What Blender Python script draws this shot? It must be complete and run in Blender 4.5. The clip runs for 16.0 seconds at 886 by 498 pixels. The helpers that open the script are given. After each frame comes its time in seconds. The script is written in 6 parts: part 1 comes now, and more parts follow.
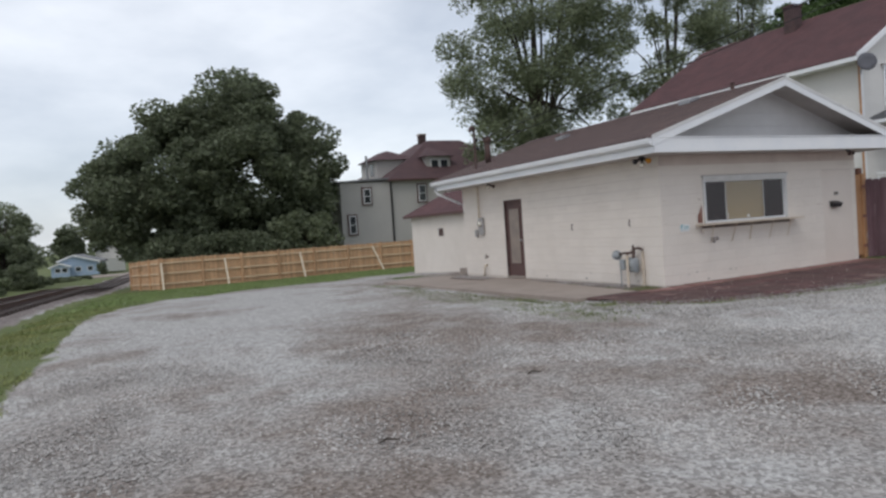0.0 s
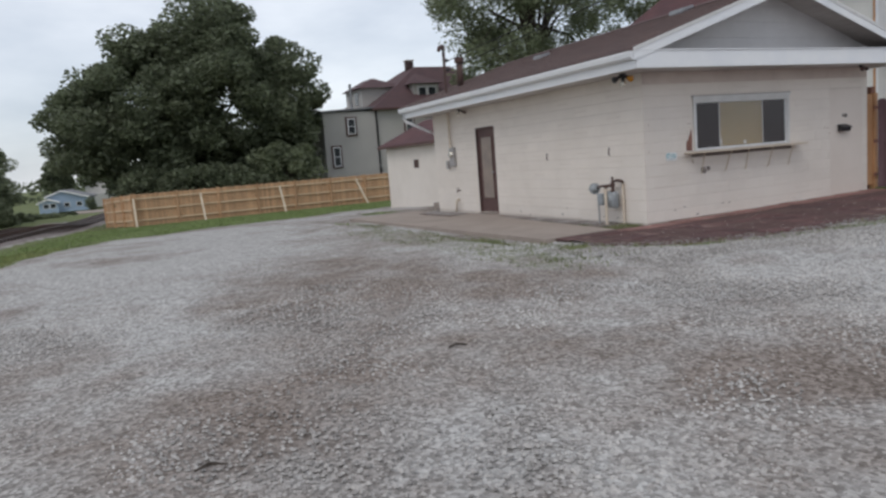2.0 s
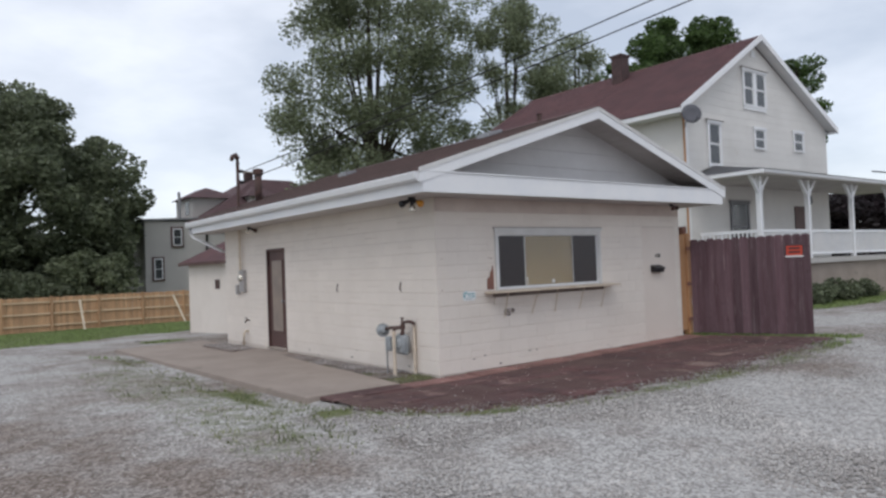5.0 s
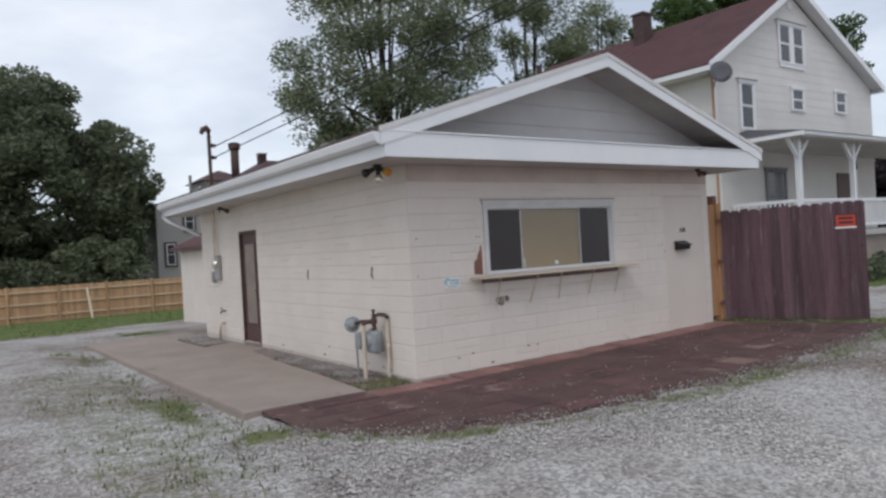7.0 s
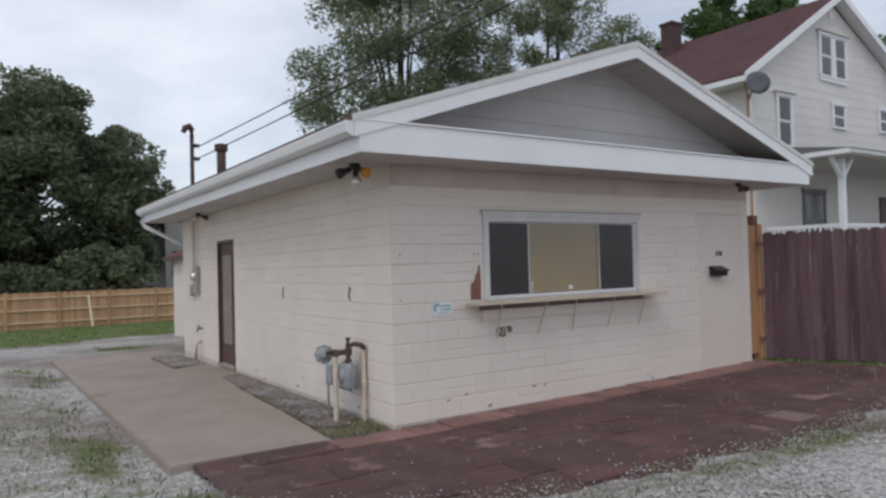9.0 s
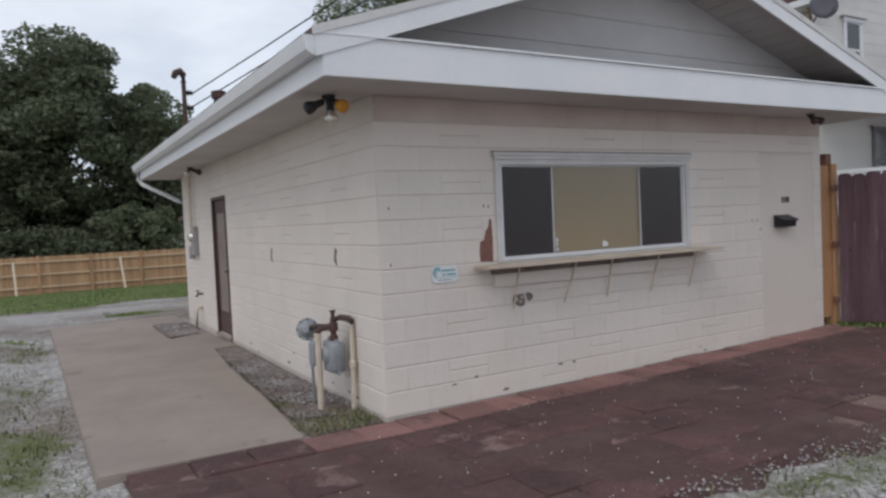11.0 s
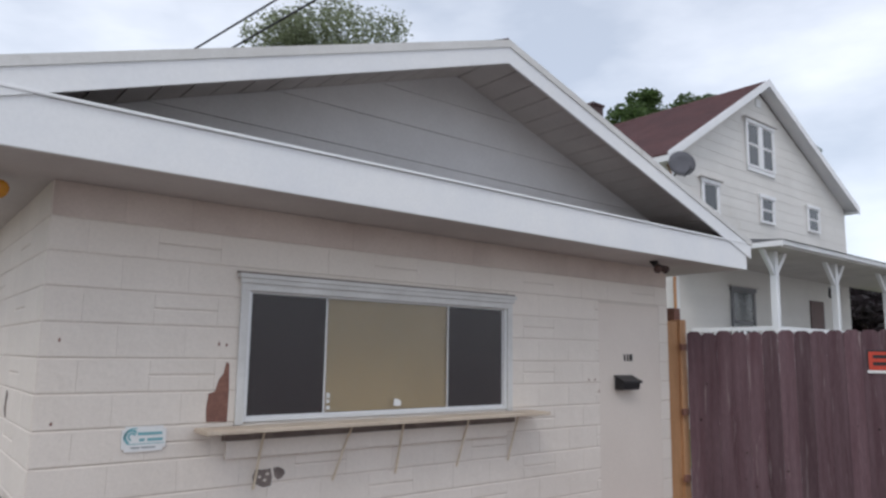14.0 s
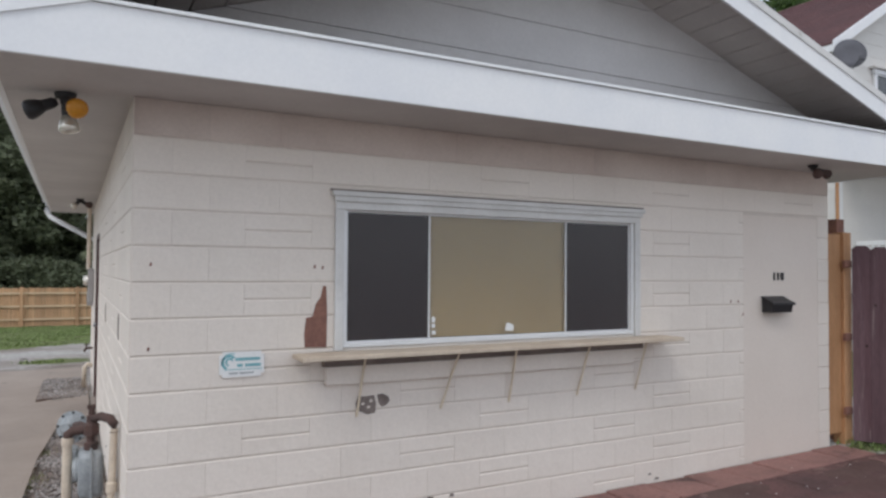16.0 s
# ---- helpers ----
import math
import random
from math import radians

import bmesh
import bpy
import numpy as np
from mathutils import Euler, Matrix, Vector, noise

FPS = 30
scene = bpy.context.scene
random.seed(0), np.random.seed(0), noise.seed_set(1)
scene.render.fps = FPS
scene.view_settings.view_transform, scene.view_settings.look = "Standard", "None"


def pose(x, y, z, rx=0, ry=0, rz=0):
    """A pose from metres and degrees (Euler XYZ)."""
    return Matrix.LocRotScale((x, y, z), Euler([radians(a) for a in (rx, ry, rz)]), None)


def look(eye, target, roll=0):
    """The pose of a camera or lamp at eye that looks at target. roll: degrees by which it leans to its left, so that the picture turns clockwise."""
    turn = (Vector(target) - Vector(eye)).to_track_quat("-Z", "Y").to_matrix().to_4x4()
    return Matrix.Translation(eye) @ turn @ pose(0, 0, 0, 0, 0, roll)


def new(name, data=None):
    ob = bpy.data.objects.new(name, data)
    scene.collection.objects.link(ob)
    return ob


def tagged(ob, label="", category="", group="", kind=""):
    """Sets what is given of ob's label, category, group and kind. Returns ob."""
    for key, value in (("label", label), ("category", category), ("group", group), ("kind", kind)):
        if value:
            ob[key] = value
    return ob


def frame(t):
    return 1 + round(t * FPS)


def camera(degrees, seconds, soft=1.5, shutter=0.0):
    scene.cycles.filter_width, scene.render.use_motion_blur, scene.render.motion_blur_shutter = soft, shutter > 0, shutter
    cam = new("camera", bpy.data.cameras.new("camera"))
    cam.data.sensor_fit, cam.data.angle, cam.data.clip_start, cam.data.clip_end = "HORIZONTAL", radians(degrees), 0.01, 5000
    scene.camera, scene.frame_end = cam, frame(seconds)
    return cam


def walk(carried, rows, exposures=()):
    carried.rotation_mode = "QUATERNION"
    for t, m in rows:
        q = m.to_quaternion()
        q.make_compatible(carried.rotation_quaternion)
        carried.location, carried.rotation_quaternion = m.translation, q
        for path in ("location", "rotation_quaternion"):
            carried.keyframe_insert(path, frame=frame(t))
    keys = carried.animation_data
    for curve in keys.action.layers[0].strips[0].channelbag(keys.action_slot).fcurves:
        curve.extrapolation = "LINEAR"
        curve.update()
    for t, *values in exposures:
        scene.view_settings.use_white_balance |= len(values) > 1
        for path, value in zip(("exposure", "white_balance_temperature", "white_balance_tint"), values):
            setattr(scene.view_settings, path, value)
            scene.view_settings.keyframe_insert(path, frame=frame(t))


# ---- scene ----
cam = camera(63.3, 16.0, soft=2.6)
PATH = [
    (0, (0.275, 0.571, 1.68), (1.157, 2.365, 1.618), -3.9),
    (0.5, (0.628, 0.788, 1.606), (1.565, 2.551, 1.494), -6.6),
    (1, (0.998, 1.169, 1.618), (1.922, 2.931, 1.413), -5.2),
    (1.5, (1.378, 1.42, 1.629), (2.302, 3.179, 1.397), -4.2),
    (2, (1.781, 1.761, 1.623), (2.646, 3.546, 1.371), -4.5),
    (2.5, (2.186, 2.016, 1.642), (3.086, 3.79, 1.431), -4.0),
    (3, (2.645, 2.25, 1.692), (3.586, 4.002, 1.48), -6.8),
    (3.5, (3.053, 2.56, 1.764), (3.996, 4.323, 1.767), -3.8),
    (4, (3.52, 2.745, 1.776), (4.729, 4.338, 1.819), -2.3),
    (4.2, (3.64, 2.8, 1.792), (4.867, 4.379, 1.833), -2.2),
    (6.3, (5.235, 3.799, 1.748), (6.459, 5.379, 1.822), -0.6),
    (6.5, (5.424, 3.895, 1.721), (6.655, 5.47, 1.78), 0.3),
    (7, (5.773, 4.181, 1.777), (6.938, 5.807, 1.771), -3.2),
    (7.5, (6.117, 4.463, 1.784), (7.27, 6.097, 1.794), -2.8),
    (8, (6.488, 4.705, 1.839), (7.642, 6.338, 1.866), -2.0),
    (8.2, (6.592, 4.821, 1.831), (7.716, 6.474, 1.86), -1.4),
    (10.3, (7.532, 5.886, 1.733), (8.663, 7.535, 1.787), -1.7),
    (10.5, (7.682, 5.992, 1.73), (8.836, 7.625, 1.768), -1.3),
    (11, (7.974, 6.234, 1.776), (8.997, 7.95, 1.696), -2.6),
    (11.5, (8.273, 6.402, 1.815), (9.328, 8.099, 1.897), -0.0),
    (12, (8.676, 6.509, 1.839), (9.832, 8.134, 2.0), -2.6),
    (12.5, (8.929, 6.741, 1.814), (10.083, 8.37, 1.941), -0.8),
    (13, (9.212, 6.878, 1.841), (10.386, 8.494, 1.937), 2.1),
    (13.5, (9.451, 6.828, 1.903), (10.655, 8.406, 2.142), -2.0),
    (14, (9.661, 6.955, 1.837), (10.918, 8.483, 2.128), 0.8),
    (14.5, (9.872, 7.115, 1.846), (11.17, 8.621, 2.06), 0.3),
    (15, (10.083, 7.112, 1.878), (11.176, 8.786, 1.943), -1.0),
    (15.5, (10.181, 7.116, 1.873), (11.137, 8.872, 1.922), -0.0),
    (16, (10.104, 7.258, 1.868), (11.063, 9.011, 1.927), 0.4),
]
walk(cam, [(t, look(eye, target, roll)) for t, eye, target, roll in PATH],
     exposures=[(0, 0.17, 6450, 10), (0.5, 0.15, 6450, 10), (1, 0.12, 6450, 10), (3, 0.2, 6450, 10), (4, 0.27, 6400, 11), (6.5, 0.19, 6400, 11), (8, 0.15, 6400, 11), (10.5, 0.08, 6400, 11), (12, 0.10, 6350, 11), (12.5, 0.09, 6350, 11), (13, 0.23, 6350, 11), (14, 0.36, 6350, 11), (15, 0.32, 6400, 10), (16, 0.51, 6400, 10)])

# ---- light ----
SUN_EL, SUN_AZ = radians(52), radians(235)
world = bpy.data.worlds.new("world")
scene.world = world
world.use_nodes = True
wn, wl = world.node_tree.nodes, world.node_tree.links
wn.clear()
sky = wn.new("ShaderNodeTexSky")
sky.sky_type, sky.sun_disc, sky.sun_elevation, sky.sun_rotation = "NISHITA", False, SUN_EL, SUN_AZ
sky_bg = wn.new("ShaderNodeBackground")
sky_bg.inputs[1].default_value = 0.03
wl.new(sky.outputs[0], sky_bg.inputs[0])
wc = wn.new("ShaderNodeTexCoord")
wm = wn.new("ShaderNodeMapping")
wm.inputs["Scale"].default_value = (1.0, 1.0, 2.6)
wl.new(wc.outputs["Generated"], wm.inputs[0])
wnoise = wn.new("ShaderNodeTexNoise")
wnoise.inputs["Scale"].default_value, wnoise.inputs["Detail"].default_value, wnoise.inputs["Roughness"].default_value = 2.3, 7, 0.52
wl.new(wm.outputs[0], wnoise.inputs["Vector"])
wr = wn.new("ShaderNodeValToRGB")
wr.color_ramp.elements[0].position, wr.color_ramp.elements[0].color = 0.36, (0.47, 0.51, 0.575, 1)
wr.color_ramp.elements[1].position, wr.color_ramp.elements[1].color = 0.66, (0.865, 0.885, 0.92, 1)
wl.new(wnoise.outputs[0], wr.inputs[0])
cloud_bg = wn.new("ShaderNodeBackground")
cloud_bg.inputs[1].default_value = 0.85
wl.new(wr.outputs[0], cloud_bg.inputs[0])
wadd = wn.new("ShaderNodeAddShader")
wout = wn.new("ShaderNodeOutputWorld")
wl.new(sky_bg.outputs[0], wadd.inputs[0])
wl.new(cloud_bg.outputs[0], wadd.inputs[1])
wl.new(wadd.outputs[0], wout.inputs[0])

sun = new("sun", bpy.data.lights.new("sun", "SUN"))
sun.data.energy, sun.data.angle, sun.data.color = 0.7, radians(25), (1.0, 0.96, 0.9)
sun.matrix_world = look((-14, -10, 22), (0, 0, 0))


# ---- materials ----
def material(name, base, base2=None, scale=4.0, fine=60.0, rough=0.8, metal=0.0, bump=0.2, dist=0.01, spread=0.12, spots=None, spot_at=0.62,
             spot_scale=3.0, streak=None, vary=0.0, island=0.0, spec=0.4, wave=0.0, wave_scale=7.0, long_spots=False):
    """Two colours mixed by a coarse and a fine noise, optional stains, a fine relief, and a random shade for each piece."""
    m = bpy.data.materials.new(name)
    m.use_nodes = True
    n, l = m.node_tree.nodes, m.node_tree.links
    b = n["Principled BSDF"]
    b.inputs["Roughness"].default_value, b.inputs["Metallic"].default_value = rough, metal
    b.inputs["Specular IOR Level"].default_value = spec
    tc = n.new("ShaderNodeTexCoord")
    geo = n.new("ShaderNodeNewGeometry")
    vec = geo.outputs["Position"]
    if streak:
        mp = n.new("ShaderNodeMapping")
        mp.inputs["Scale"].default_value = streak
        l.new(vec, mp.inputs[0])
        vec = mp.outputs[0]
    base2 = base2 or tuple(c * (1 - spread) for c in base)

    def tex(sc, det=5.0, ro=0.6, v=vec):
        t = n.new("ShaderNodeTexNoise")
        t.inputs["Scale"].default_value, t.inputs["Detail"].default_value, t.inputs["Roughness"].default_value = sc, det, ro
        l.new(v, t.inputs["Vector"])
        return t.outputs[0]

    def mix(fac, a, c, kind="MIX"):
        x = n.new("ShaderNodeMix")
        x.data_type, x.blend_type = "RGBA", kind
        for i, s in ((0, fac), (6, a), (7, c)):
            if isinstance(s, (tuple, float, int)):
                x.inputs[i].default_value = (*s, 1) if isinstance(s, tuple) else s
            else:
                l.new(s, x.inputs[i])
        return x.outputs[2]

    def ramp(v, a, c):
        r = n.new("ShaderNodeMapRange")
        r.inputs[1].default_value, r.inputs[2].default_value = a, c
        l.new(v, r.inputs[0])
        return r.outputs[0]

    col = mix(ramp(tex(scale), 0.35, 0.65), base, base2)
    fine_tex = tex(fine, 6.0, 0.7)
    grain = mix(ramp(fine_tex, 0.3, 0.7), (1 - spread,) * 3, (1 + spread,) * 3)
    col = mix(1.0, col, grain, "MULTIPLY")
    if spots:
        col = mix(ramp(tex(spot_scale, 6.0, 0.65, vec if long_spots else geo.outputs["Position"]), spot_at, spot_at + 0.08), col, spots)
    if vary or island:
        src = n.new("ShaderNodeObjectInfo").outputs["Random"] if vary else geo.outputs["Random Per Island"]
        a = vary or island
        r = n.new("ShaderNodeMapRange")
        r.inputs[3].default_value, r.inputs[4].default_value = 1 - a, 1 + a
        l.new(src, r.inputs[0])
        x = n.new("ShaderNodeHueSaturation")
        l.new(r.outputs[0], x.inputs["Value"])
        l.new(col, x.inputs["Color"])
        col = x.outputs[0]
    l.new(col, b.inputs["Base Color"])
    if bump:
        bp = n.new("ShaderNodeBump")
        bp.inputs["Strength"].default_value, bp.inputs["Distance"].default_value = bump, dist
        l.new(fine_tex, bp.inputs["Height"])
        if wave:
            bw = n.new("ShaderNodeBump")
            bw.inputs["Strength"].default_value, bw.inputs["Distance"].default_value = wave, 0.02
            l.new(tex(wave_scale, 3.0, 0.5), bw.inputs["Height"])
            l.new(bw.outputs[0], bp.inputs["Normal"])
        l.new(bp.outputs[0], b.inputs["Normal"])
    return m


def leaf_material(name, base, base2, vary=0.4):
    """Leaves that let some light through, in clumps of two greens with a random shade for each spray."""
    m = material(name, base, base2, 0.45, 5, 0.55, bump=0, spread=0.2, island=vary)
    n, l = m.node_tree.nodes, m.node_tree.links
    b = n["Principled BSDF"]
    tr = n.new("ShaderNodeBsdfTranslucent")
    l.new(b.inputs["Base Color"].links[0].from_socket, tr.inputs[0])
    mx = n.new("ShaderNodeMixShader")
    mx.inputs[0].default_value = 0.5
    l.new(b.outputs[0], mx.inputs[1])
    l.new(tr.outputs[0], mx.inputs[2])
    l.new(mx.outputs[0], n["Material Output"].inputs[0])
    return m


M = {}
M["wall"] = material("cream_wall_paint", (0.745, 0.68, 0.615), (0.695, 0.63, 0.565), 1.1, 45, 0.75, bump=0.25, dist=0.006, spread=0.05, spots=(0.56, 0.47, 0.39), spot_at=0.71, spot_scale=5, vary=0.02, wave=0.35)
# top course of the front wall: browner and darker than the blocks below
M["wall_top"] = material("browner_top_course", (0.64, 0.55, 0.49), (0.54, 0.45, 0.40), 1.4, 45, 0.8, bump=0.25, dist=0.006, spread=0.06, spots=(0.50, 0.405, 0.35), spot_at=0.6, spot_scale=2, vary=0.05, wave=0.35)
M["wall_plain"] = material("cream_panel_paint", (0.72, 0.645, 0.58), (0.68, 0.605, 0.54), 0.9, 45, 0.75, bump=0.15, dist=0.004, spread=0.04, spots=(0.58, 0.49, 0.41), spot_at=0.72, spot_scale=4, wave=0.25, wave_scale=4)
M["mortar"] = material("painted_mortar", (0.65, 0.58, 0.515), None, 2, 60, 0.85, bump=0.3, dist=0.006)
M["trim"] = material("white_trim_paint", (0.80, 0.80, 0.80), (0.74, 0.75, 0.77), 1.5, 40, 0.45, bump=0.05, spread=0.03, spots=(0.62, 0.61, 0.60), spot_at=0.72, spot_scale=2)
# grime spots are wear; the greyer base also takes in overhang shade
M["old_trim"] = material("weathered_shaded_trim_paint", (0.66, 0.65, 0.635), (0.58, 0.57, 0.55), 3, 40, 0.6, bump=0.15, spread=0.05, spots=(0.42, 0.40, 0.37), spot_at=0.67, spot_scale=6)
M["knot"] = material("dark_wood_knot", (0.03, 0.018, 0.018), None, 20, 90, 0.9, bump=0.3)
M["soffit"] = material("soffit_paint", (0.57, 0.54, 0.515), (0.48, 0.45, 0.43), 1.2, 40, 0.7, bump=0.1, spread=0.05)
M["gable"] = material("gable_siding", (0.64, 0.63, 0.63), (0.57, 0.56, 0.56), 1.2, 40, 0.7, bump=0.15, spread=0.05, vary=0.03)
M["shingle"] = material("brown_shingles", (0.135, 0.09, 0.083), (0.10, 0.07, 0.067), 3, 90, 0.9, bump=0.6, dist=0.01, spread=0.3, spots=(0.16, 0.12, 0.11), spot_at=0.66)
M["red_shingle"] = material("red_shingles", (0.118, 0.055, 0.056), (0.085, 0.043, 0.046), 1.4, 45, 0.9, bump=0.6, dist=0.01, spread=0.25)
M["concrete"] = material("grey_concrete", (0.335, 0.28, 0.24), (0.275, 0.229, 0.197), 1.1, 70, 0.9, bump=0.3, dist=0.006, spread=0.12, spots=(0.205, 0.175, 0.15), spot_at=0.62, spot_scale=2.4, wave=0.2)
M["paver"] = material("dark_red_pavers", (0.135, 0.068, 0.064), (0.072, 0.042, 0.041), 1.6, 34, 0.92, bump=0.7, dist=0.014, spread=0.28, spots=(0.21, 0.135, 0.12), spot_at=0.575, spot_scale=2.2, vary=0.1, wave=0.4)
M["worn_paver"] = material("worn_taupe_pavers", (0.24, 0.165, 0.14), (0.17, 0.105, 0.092), 3.0, 40, 0.92, bump=0.5, dist=0.01, spread=0.2, spots=(0.10, 0.058, 0.052), spot_at=0.56, spot_scale=4, vary=0.12)
M["salmon"] = material("salmon_edging", (0.29, 0.155, 0.135), (0.20, 0.11, 0.098), 2.0, 40, 0.9, bump=0.5, dist=0.01, spread=0.2, spots=(0.13, 0.075, 0.068), spot_at=0.58, spot_scale=2.4, vary=0.1)
M["joint_soil"] = material("red_brown_soil", (0.085, 0.045, 0.042), (0.12, 0.075, 0.066), 3, 45, 0.95, bump=0.7, dist=0.015, spread=0.25)
M["soil"] = material("bare_soil", (0.155, 0.108, 0.088), (0.27, 0.225, 0.20), 5, 60, 0.95, bump=0.8, dist=0.02, spread=0.3, spots=(0.085, 0.06, 0.05), spot_at=0.58, spot_scale=4)
M["cedar"] = material("new_cedar", (0.53, 0.33, 0.19), (0.45, 0.27, 0.15), 1.0, 20, 0.75, bump=0.2, spread=0.15, streak=(8, 8, 0.6), vary=0.16)
M["cedar_rail"] = material("cedar_rail", (0.68, 0.51, 0.34), None, 1.0, 20, 0.75, bump=0.2, spread=0.15, streak=(1, 8, 8))
M["cedar_post"] = material("orange_post_wood", (0.47, 0.255, 0.125), (0.37, 0.19, 0.09), 1.0, 14, 0.7, bump=0.3, spread=0.2, streak=(9, 9, 0.8))
M["pale_prop"] = material("pale_prop_wood", (0.70, 0.60, 0.46), None, 1.0, 20, 0.75, bump=0.2, spread=0.12)
M["gate"] = material("weathered_purple_wood", (0.085, 0.045, 0.053), (0.125, 0.078, 0.088), 1.2, 16, 0.85, bump=0.5, dist=0.006, spread=0.3, streak=(12, 12, 0.7), spots=(0.21, 0.165, 0.165), spot_at=0.6, spot_scale=1.7, vary=0.28, long_spots=True)
M["door"] = material("brown_door_paint", (0.115, 0.062, 0.055), (0.09, 0.05, 0.046), 2, 40, 0.55, bump=0.1)
# opaque pale tone in place of what the door glass reflects
M["door_panel"] = material("door_glass_reflection", (0.30, 0.24, 0.20), (0.22, 0.18, 0.16), 3, 30, 0.35, bump=0.05)
M["board"] = material("tan_board", (0.47, 0.35, 0.205), (0.42, 0.31, 0.18), 1.5, 30, 0.8, bump=0.05, spread=0.06, spots=(0.34, 0.25, 0.145), spot_at=0.66, spot_scale=2.5)
M["shelf"] = material("worn_ledge_paint", (0.60, 0.51, 0.41), (0.50, 0.41, 0.32), 3, 50, 0.7, bump=0.3, spread=0.1, spots=(0.30, 0.21, 0.16), spot_at=0.66, spot_scale=6)
M["rust"] = material("stained_strap", (0.70, 0.62, 0.54), (0.60, 0.51, 0.43), 6, 50, 0.8, bump=0.2)
M["patch"] = material("bare_red_block", (0.27, 0.135, 0.10), (0.2, 0.10, 0.08), 8, 60, 0.95, bump=0.6, spread=0.2)
# bare block in the chips; painted shade on the ledge batten and window head strip
M["dark_patch"] = material("bare_block_and_shade_dark", (0.16, 0.13, 0.12), (0.24, 0.2, 0.18), 8, 60, 0.95, bump=0.6, spread=0.2)
M["alu"] = material("white_aluminium", (0.74, 0.74, 0.74), None, 3, 40, 0.4, bump=0.03, spread=0.04)
M["black"] = material("black_metal", (0.022, 0.021, 0.023), None, 3, 40, 0.5, bump=0.05)
# near-black puts the unlit room's shade into the colour
M["dark"] = material("unlit_interior_black", (0.022, 0.021, 0.022), None, 1.5, 30, 0.8, bump=0)
M["iron"] = material("rusty_iron", (0.11, 0.062, 0.052), (0.065, 0.046, 0.042), 10, 80, 0.8, bump=0.4, spread=0.2)
M["meter"] = material("grey_meter_paint", (0.38, 0.40, 0.41), (0.25, 0.27, 0.285), 6, 60, 0.5, 0.1, bump=0.1)
M["box_grey"] = material("grey_box_paint", (0.36, 0.345, 0.335), (0.30, 0.285, 0.28), 6, 60, 0.6, bump=0.1)
M["cream_pipe"] = material("cream_pipe_paint", (0.66, 0.57, 0.46), (0.55, 0.46, 0.37), 5, 60, 0.6, bump=0.1)
M["galv"] = material("galvanised_metal", (0.40, 0.40, 0.41), (0.3, 0.3, 0.31), 5, 60, 0.45, 0.7, bump=0.05)
M["amber"] = material("amber_bulb", (0.62, 0.27, 0.03), None, 5, 60, 0.25, bump=0)
M["bulb"] = material("silver_bulb", (0.72, 0.68, 0.6), None, 5, 60, 0.2, 0.6, bump=0)
M["white"] = material("plain_white", (0.78, 0.78, 0.77), None, 3, 50, 0.6, bump=0.05, spread=0.05)
M["teal"] = material("teal_print", (0.20, 0.44, 0.48), None, 3, 50, 0.6, bump=0)
M["red_sign"] = material("red_sign", (0.55, 0.06, 0.03), None, 3, 50, 0.5, bump=0)
M["siding"] = material("white_siding", (0.71, 0.69, 0.66), (0.64, 0.62, 0.59), 0.6, 30, 0.7, bump=0.15, spread=0.05, spots=(0.60, 0.56, 0.50), spot_at=0.68, spot_scale=1.2, vary=0.02)
M["grey_siding"] = material("grey_siding", (0.49, 0.47, 0.445), (0.44, 0.42, 0.40), 0.4, 20, 0.8, bump=0.1, spread=0.05)
M["blue_siding"] = material("blue_siding", (0.33, 0.42, 0.53), None, 0.4, 20, 0.8, bump=0.1, spread=0.05)
M["far_roof"] = material("far_grey_roof", (0.22, 0.22, 0.23), None, 0.5, 20, 0.9, bump=0.1)
M["maroon_roof"] = material("maroon_roof", (0.11, 0.064, 0.066), (0.085, 0.052, 0.056), 1.2, 30, 0.9, bump=0.4, spread=0.2)
M["brick"] = material("chimney_brick", (0.095, 0.058, 0.056), (0.065, 0.045, 0.045), 6, 40, 0.9, bump=0.4, spread=0.25)
M["bark"] = material("bark", (0.075, 0.058, 0.046), (0.045, 0.036, 0.03), 4, 30, 0.95, bump=0.8, dist=0.03, spread=0.25)
M["leaf_dark"] = leaf_material("dark_maple_leaves", (0.185, 0.21, 0.13), (0.14, 0.165, 0.10))
M["leaf_mid"] = leaf_material("willow_leaves", (0.24, 0.27, 0.165), (0.19, 0.22, 0.13))
M["leaf_fresh"] = leaf_material("fresh_leaves", (0.10, 0.16, 0.05), (0.07, 0.11, 0.04))
M["leaf_red"] = leaf_material("dark_red_leaves", (0.05, 0.036, 0.04), (0.035, 0.028, 0.03))
M["grass"] = material("grass_blades", (0.20, 0.26, 0.09), (0.155, 0.21, 0.07), 0.6, 5, 0.7, bump=0, spread=0.2, island=0.4)
M["grass_dry"] = material("patchy_grass_blades", (0.205, 0.205, 0.10), (0.13, 0.155, 0.065), 1.0, 5, 0.7, bump=0, spread=0.2, island=0.4)
M["verge"] = material("verge_grass_blades", (0.25, 0.25, 0.095), (0.17, 0.21, 0.07), 0.9, 5, 0.7, bump=0, spread=0.2, island=0.35)
M["stone"] = material("limestone_gravel", (0.44, 0.42, 0.40), (0.30, 0.277, 0.258), 0.5, 60, 0.9, bump=0.2, spread=0.15, island=0.36)
M["rubble"] = material("grey_rubble", (0.36, 0.34, 0.33), (0.20, 0.17, 0.155), 1.5, 60, 0.95, bump=0.2, spread=0.2, island=0.4)
M["ballast"] = material("track_ballast", (0.21, 0.18, 0.17), (0.15, 0.125, 0.12), 2, 40, 0.95, bump=0.8, dist=0.05, spread=0.3)
